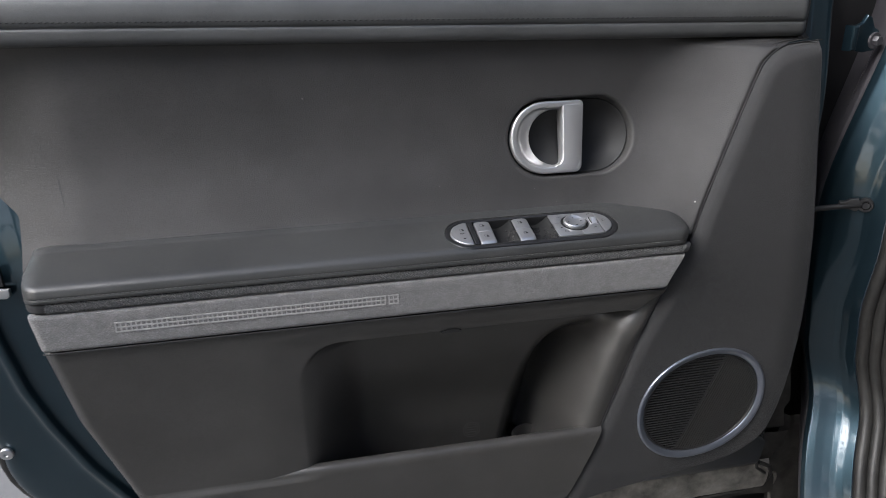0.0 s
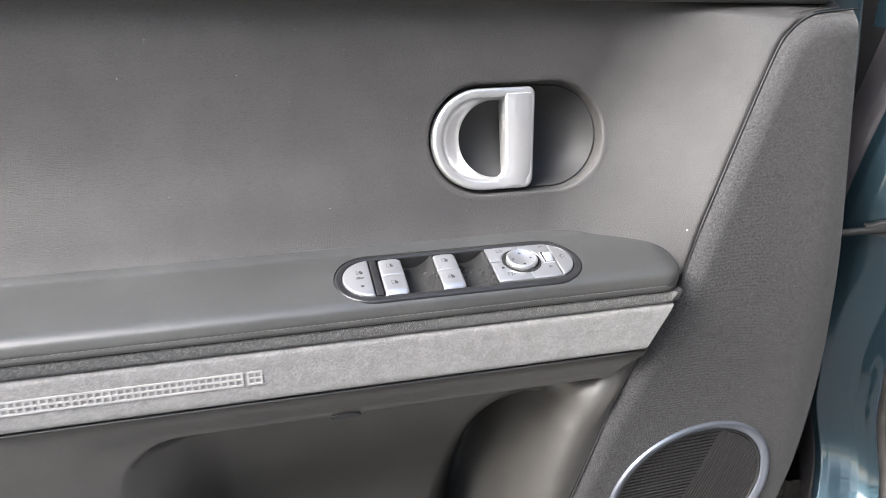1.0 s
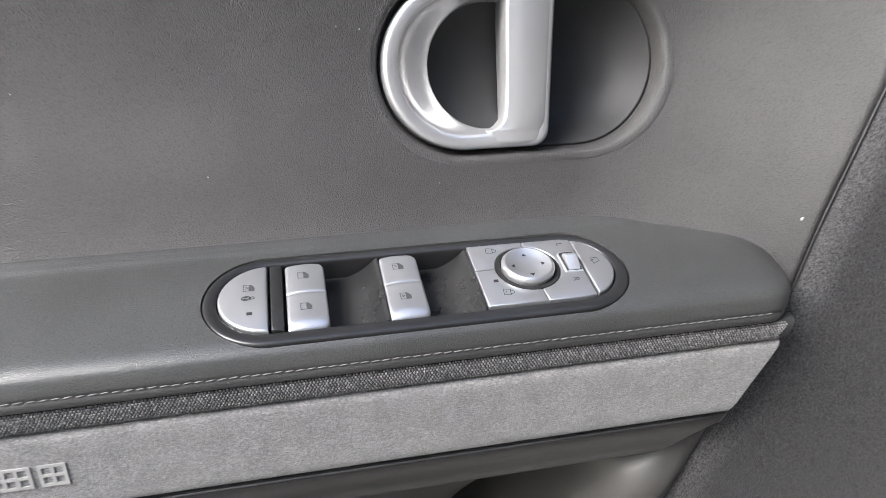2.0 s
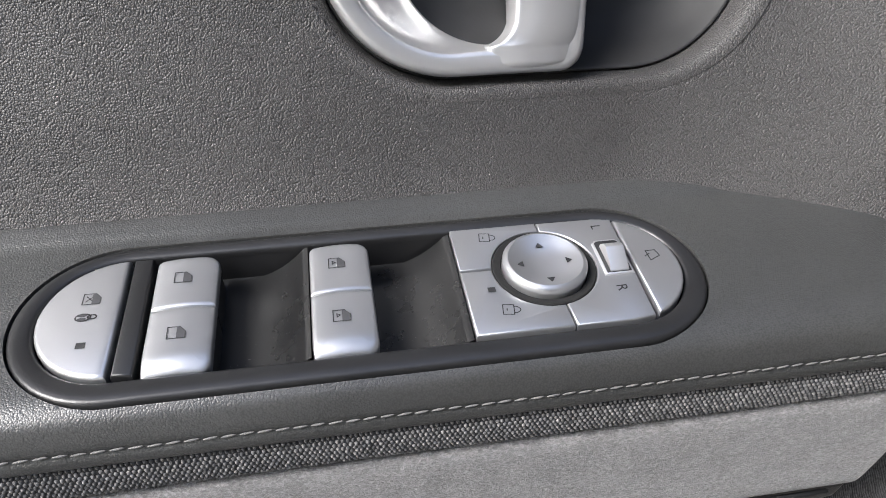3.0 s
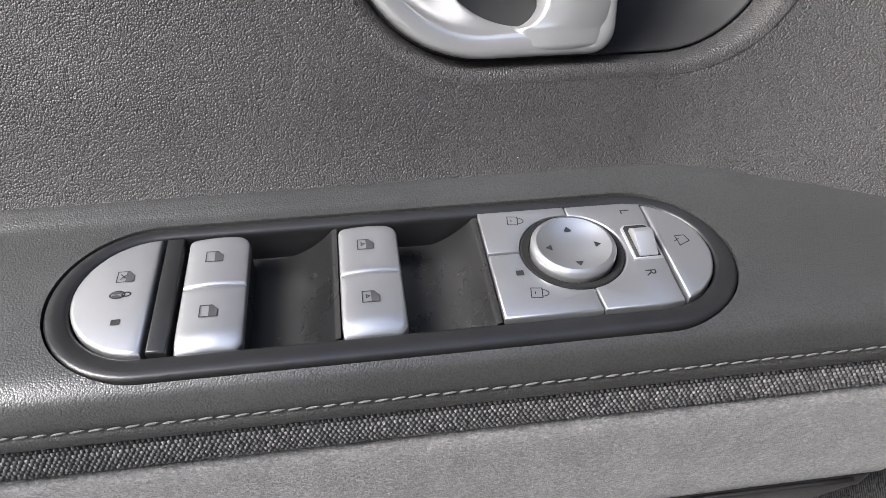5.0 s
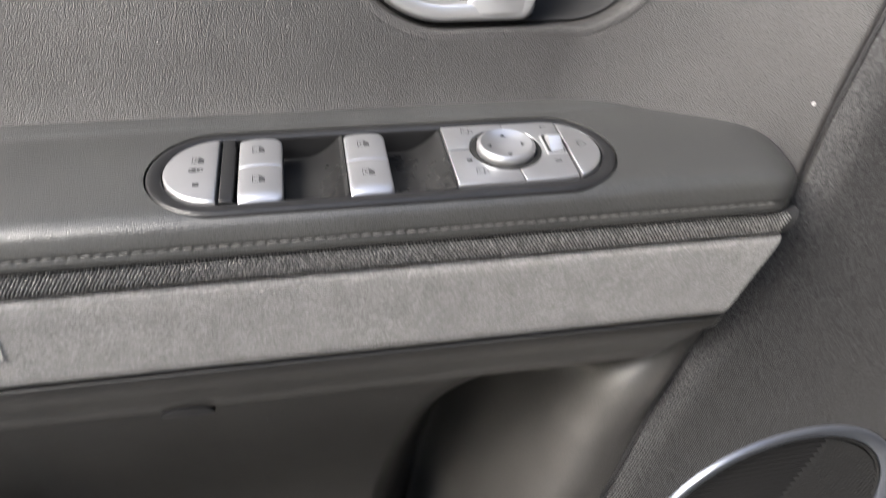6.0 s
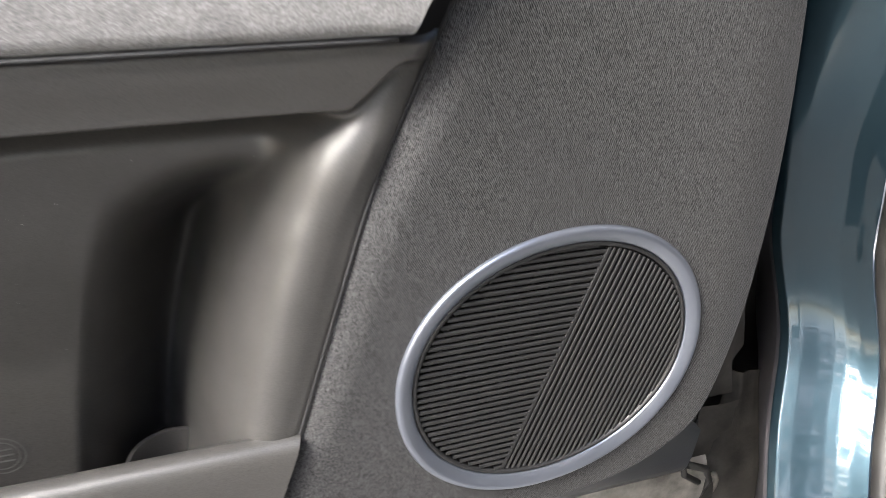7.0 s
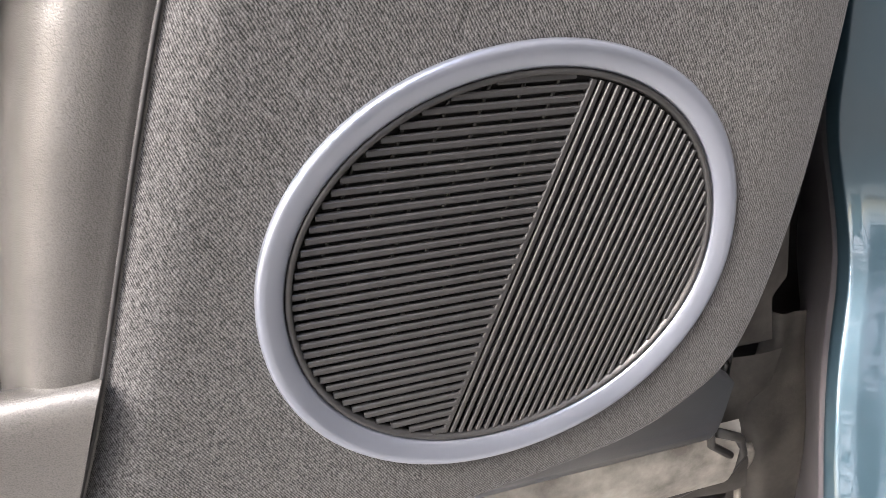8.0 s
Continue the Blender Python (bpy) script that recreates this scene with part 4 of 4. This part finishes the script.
EDGE_ROW = 25
sheet("hinge_pillar", post_point, np.linspace(0.0, 1.4, 130), range(EDGE_ROW - 1, 70), PAINT, body, "glossy blue painted hinge pillar")
sheet("pillar_side", post_point, np.linspace(0.0, 1.4, 90), range(0, EDGE_ROW), DULL, body, "dull grimy side of the hinge pillar")
for dx, dy, r in ((0.008, -0.007, 0.0095), (0.019, -0.020, 0.0085), (0.031, -0.033, 0.010), (0.046, -0.048, 0.012)):
    tube("door_seal", [tuple(Vector(post_point(z, 69)) + Vector((dx, dy, 0))) for z in np.linspace(0.0, 1.4, 60)], r, RUBBER, body, "black rubber door seal", 14)
sheet("kick_panel", lambda z, k: (0.955 + 0.01 * k, 0.735 - 0.2 * k, z), np.linspace(0.0, 1.5, 6), range(3), CABIN, body, "dark grey inner side trim")
sheet("cabin_side", lambda z, k: (0.975 - 0.34 * k, 0.335 - 0.94 * k, z), np.linspace(0.0, 1.55, 6), np.linspace(0, 3, 8), CABIN, body, "dark cabin side of the car")
sheet("roof", lambda x, k: (0.93 - 0.34 * k + x, 0.75 - 0.94 * k, 1.5), np.linspace(-0.12, 1.4, 6), np.linspace(-0.4, 3.4, 8), PAINT, body, "blue car roof")
sheet("wing", lambda z, k: (0.865 + 0.1 * k, 1.0 + 0.06 * k, z), np.linspace(0.0, 1.0, 6), range(10), PAINT, body)
# black sheet put in place of the deep shade in this gap
sheet("hinge_gap_shade", lambda z, k: (0.735 + 0.025 * k, 0.925 + 0.006 * k, z), np.linspace(0.0, 1.12, 8), range(12), BLACK, body, "black sheet standing in for the shade between door and pillar")
sill_right = line_of([(0.0, 0.95), (0.134, 0.915), (0.192, 0.895), (0.25, 0.880), (0.31, 0.856), (0.36, 0.850)])
sheet("sill_end", lambda u, z: (slit_x(z + 0.005) + 0.006 + (sill_right(z) - slit_x(z + 0.005)) * u, 0.885 - 0.010 * ease(0.0, 0.3, u) + 0.0006 * math.sin(14 * u), z), np.linspace(0, 1, 22), np.linspace(0.0, 0.345, 50), GRIMY, body, "grimy brown end of the sill")
tube("sill_flange", [(slit_x(z) + 0.012 - 0.1 * max(0.0, 0.27 - z), 0.868 - 0.004 * math.sin(90 * z), z) for z in np.linspace(0.06, 0.235, 24)], 0.003, TAN, body, "dusty folded sheet edge of the sill")
strap = tube("check_arm", [(0.735, 0.872, 0.722), (0.775, 0.852, 0.733), (0.805, 0.836, 0.740), (0.834, 0.820, 0.746)], 0.0042, BLACK, body, "black door check arm")
turned = Euler((radians(90), 0, radians(-35))).to_matrix().to_4x4()
prism("bracket", [(-0.020, -0.005), (0.004, -0.009), (0.008, 0.0), (0.004, 0.010), (-0.006, 0.008), (-0.012, 0.004), (-0.020, 0.003)], -0.004, 0.004, BLACK, strap, "", 0.001, Matrix.Translation((0.826, 0.826, 0.745)) @ turned)
lathe("bolt", [(0.0105, 0.0), (0.0105, 0.004), (0.0095, 0.006), (0.0065, 0.006), (0.0062, 0.003), (0.0048, 0.003), (0.0045, 0.009), (0.002, 0.009)], BLACK, strap, "black bolt with a raised collar", Matrix.Translation((0.839, 0.820, 0.746)) @ turned, 24)
hinge_m = Matrix.Translation((0.843, 0.885, 0.976)) @ Euler((radians(90), 0, radians(8))).to_matrix().to_4x4()
HINGE = [(-0.034, -0.020), (-0.010, -0.024), (0.010, -0.022), (0.017, -0.004), (0.013, 0.006), (0.004, 0.010), (-0.004, 0.024), (-0.012, 0.027), (-0.018, 0.017), (-0.034, 0.012)]
hinge = prism("door_hinge", HINGE, 0, 0.006, PAINT, body, "blue painted steel door hinge", 0.0025, hinge_m)
prism("knuckle", [(-0.040, -0.020), (-0.029, -0.020), (-0.029, 0.014), (-0.040, 0.014)], -0.004, 0.012, PAINT, hinge, "", 0.004)
lathe("washer", [(0.0115, 0.0), (0.0115, 0.0015), (0.0105, 0.0025), (0.004, 0.0025)], DULL, hinge, "scuffed pale washer", Matrix.Translation((0.006, -0.008, 0.006)), 24)
lathe("bolt", [(0.0070, 0.0), (0.0070, 0.006), (0.0060, 0.0075), (0.002, 0.0075)], DULL, hinge, "pale bolt head with chipped paint", Matrix.Translation((0.006, -0.008, 0.0085)), 6)
sheet("pillar_flange", lambda z, k: (0.838 + 0.012 * k + 0.30 * max(0.0, z - 0.83) - 0.02 * ease(0.80, 0.72, z), 0.905 - 0.006 * k + 0.004 * math.sin(1.6 * k), z), np.linspace(0.70, 1.12, 26), range(5), DULL, body, "dull sealed flange of the hinge pillar")

# ---- ground ----
ground = sheet("ground", lambda x, y: (x, y, 0.0), np.linspace(-60, 60, 24), np.linspace(-60, 60, 24), CONCRETE)
tagged(ground, "worn grey concrete ground under the car", "ground", "", "structure")

# ---- trees round the car, mirrored in the paint ----
BARK = plain("bark", (0.09, 0.07, 0.05), (0.16, 0.13, 0.1), 0.9, 0.0, 9.0, 60.0, 0.01)
LEAF = plain("leaf", (0.035, 0.075, 0.02), (0.07, 0.12, 0.035), 0.55, 0.0, 2.0, 40.0, 0.001)


def tree(x, y, height, spread, seed, leaves=420):
    rng = np.random.default_rng(seed)
    top = thing("tree", "leafy green tree beside the parked car", "tree", "trees round the car")
    top.matrix_basis = Matrix.Translation((x, y, 0))
    trunk = tube("trunk", [(0.1 * math.sin(k), 0.08 * k, height * 0.62 * k / 6) for k in range(7)], 0.16, BARK, top)
    for v in trunk.data.vertices:
        f = 1 - 0.6 * v.co.z / (height * 0.62)
        c = Vector((0.1 * math.sin(v.co.z * 6 / (height * 0.62)), 0.08 * v.co.z * 6 / (height * 0.62), v.co.z))
        v.co = c + (v.co - c) * f
    ends = []
    for k in range(9):
        a, b = rng.uniform(0, 2 * math.pi), rng.uniform(0.3, 1.0)
        p0 = Vector((0.1, 0.3, height * rng.uniform(0.18, 0.6)))
        p2 = p0 + Vector((math.cos(a) * spread * b, math.sin(a) * spread * b, height * rng.uniform(0.12, 0.38)))
        tube("limb", [p0, (p0 + p2) / 2 + Vector((0, 0, 0.25)), p2], 0.045, BARK, top)
        ends += [p2, (p0 + 2 * p2) / 3]
    verts, faces = [], []
    for c in ends:
        for q in range(leaves):
            p = c + Vector(rng.normal(0, 1, 3)) * 0.55
            d1 = Vector(rng.normal(0, 1, 3)).normalized() * rng.uniform(0.07, 0.15)
            d2 = Vector(rng.normal(0, 1, 3)).normalized() * rng.uniform(0.05, 0.09)
            o = len(verts)
            verts += [p - d1, p + d2, p + d1, p - d2]
            faces.append((o, o + 1, o + 2, o + 3))
    placed("crown", mesh_of("crown", verts, faces, False), LEAF, top, "loose crown of small green leaves")


for k, (x, y) in enumerate(((-5.4, -3.4), (-4.0, -5.4), (-2.6, -7.5), (-0.2, -8.0), (2.4, -8.0), (-9.0, 1.0), (-8.5, -1.8), (5.5, -7.0))):
    tree(x, y, 8.4 if k < 2 else 6.0 + 0.5 * (k % 3), 2.6 if k < 2 else 2.2, 11 + k, 100 if k < 2 else 260)

# ---- small marks on the trim ----
def mark_on_wall(x, z):
    return Matrix.Translation((x, lower_y(x, z) - 0.0006, z)) @ Euler((radians(90), 0, 0)).to_matrix().to_4x4()


bm = bmesh.new()
for r in (0.0125, 0.0095):
    strokes(bm, [(r * math.cos(a), r * math.sin(a)) for a in np.linspace(0, 2 * math.pi, 28, endpoint=False)], 0.0009)
for v in (-0.004, 0.0, 0.004):
    strokes(bm, [(-0.006, v), (0.006, v)], 0.0012, False)
emblem = bpy.data.meshes.new("moulded_mark")
bm.to_mesh(emblem)
bm.free()
# flat strokes in a pale colour stand in for light on raised edges
placed("moulded_mark", emblem, THREAD, door, "round moulded mark with plain bars, its lit relief drawn pale", mark_on_wall(0.253, 0.456))
# black half oval laid on for the shade inside the edge notch
prism("notch_shade", [(0.013 * math.cos(a), 0.0048 * math.sin(a)) for a in np.linspace(0, math.pi, 16)], -0.004, 0.0006, BLACK, door, "small bolster notch, its shade put in as a black half oval", 0, Matrix.Translation((0.212, lower_y(0.212, 0.663) - 0.0004, 0.6560)) @ Euler((radians(90), 0, 0)).to_matrix().to_4x4())
DUST = plain("dust", (0.6, 0.59, 0.57), (0.7, 0.69, 0.67), 0.9)
rng = np.random.default_rng(9)
verts, faces = [], []


def speck(x, y, z, r):
    o = len(verts)
    for k in range(5):
        a = k * 2 * math.pi / 5 + x * 900
        verts.append((x + r * math.cos(a) * rng.uniform(0.6, 1.2), y - 0.0002, z + r * math.sin(a) * rng.uniform(0.6, 1.2)))
    verts.append((x, y - 0.0005, z))
    faces.extend((o + k, o + (k + 1) % 5, o + 5) for k in range(5))


speck(0.5365, wall_y(0.5365, 0.7915) - 0.0002, 0.7915, 0.0013)
for k in range(26):
    x, z = rng.uniform(0.02, 0.5), rng.uniform(0.79, 0.97)
    if slot_distance(x, z, HX0, HX1, HZ, HR) > 0.008:
        speck(x, wall_y(x, z), z, rng.uniform(0.00015, 0.00036))
for k in range(40):
    x, z = rng.uniform(0.18, 0.43), rng.uniform(0.49, 0.64)
    speck(x, lower_y(x, z), z, rng.uniform(0.00012, 0.00028))
tagged(placed("dust", mesh_of("dust", verts, faces, False), DUST, door), "a few pale dust specks", kind="stuff")

# ---- stitching ----
STITCH = stitch_mesh("stitch", 0.0042, 0.00040)
STITCH.materials.append(THREAD)
DARK_STITCH = stitch_mesh("stitch", 0.0042, 0.00062)
DARK_STITCH.materials.append(DARK_THREAD)
for k in range(149):
    ob = new("stitch", STITCH)
    ob.parent = arm
    x = -0.236 + 0.00495 * k
    ob.matrix_basis = pose(x, 0.7291, 0.7570 + 0.0001 * math.sin(k * 1.7), 0, -6, 0)
for k in range(178):
    x = -0.45 + 0.0063 * k
    ob = new("stitch", DARK_STITCH)
    ob.parent = rail
    ob.matrix_basis = pose(x, 0.8247, 1.0206 - 0.0225 * (x - 0.165), 0, -12, 0)
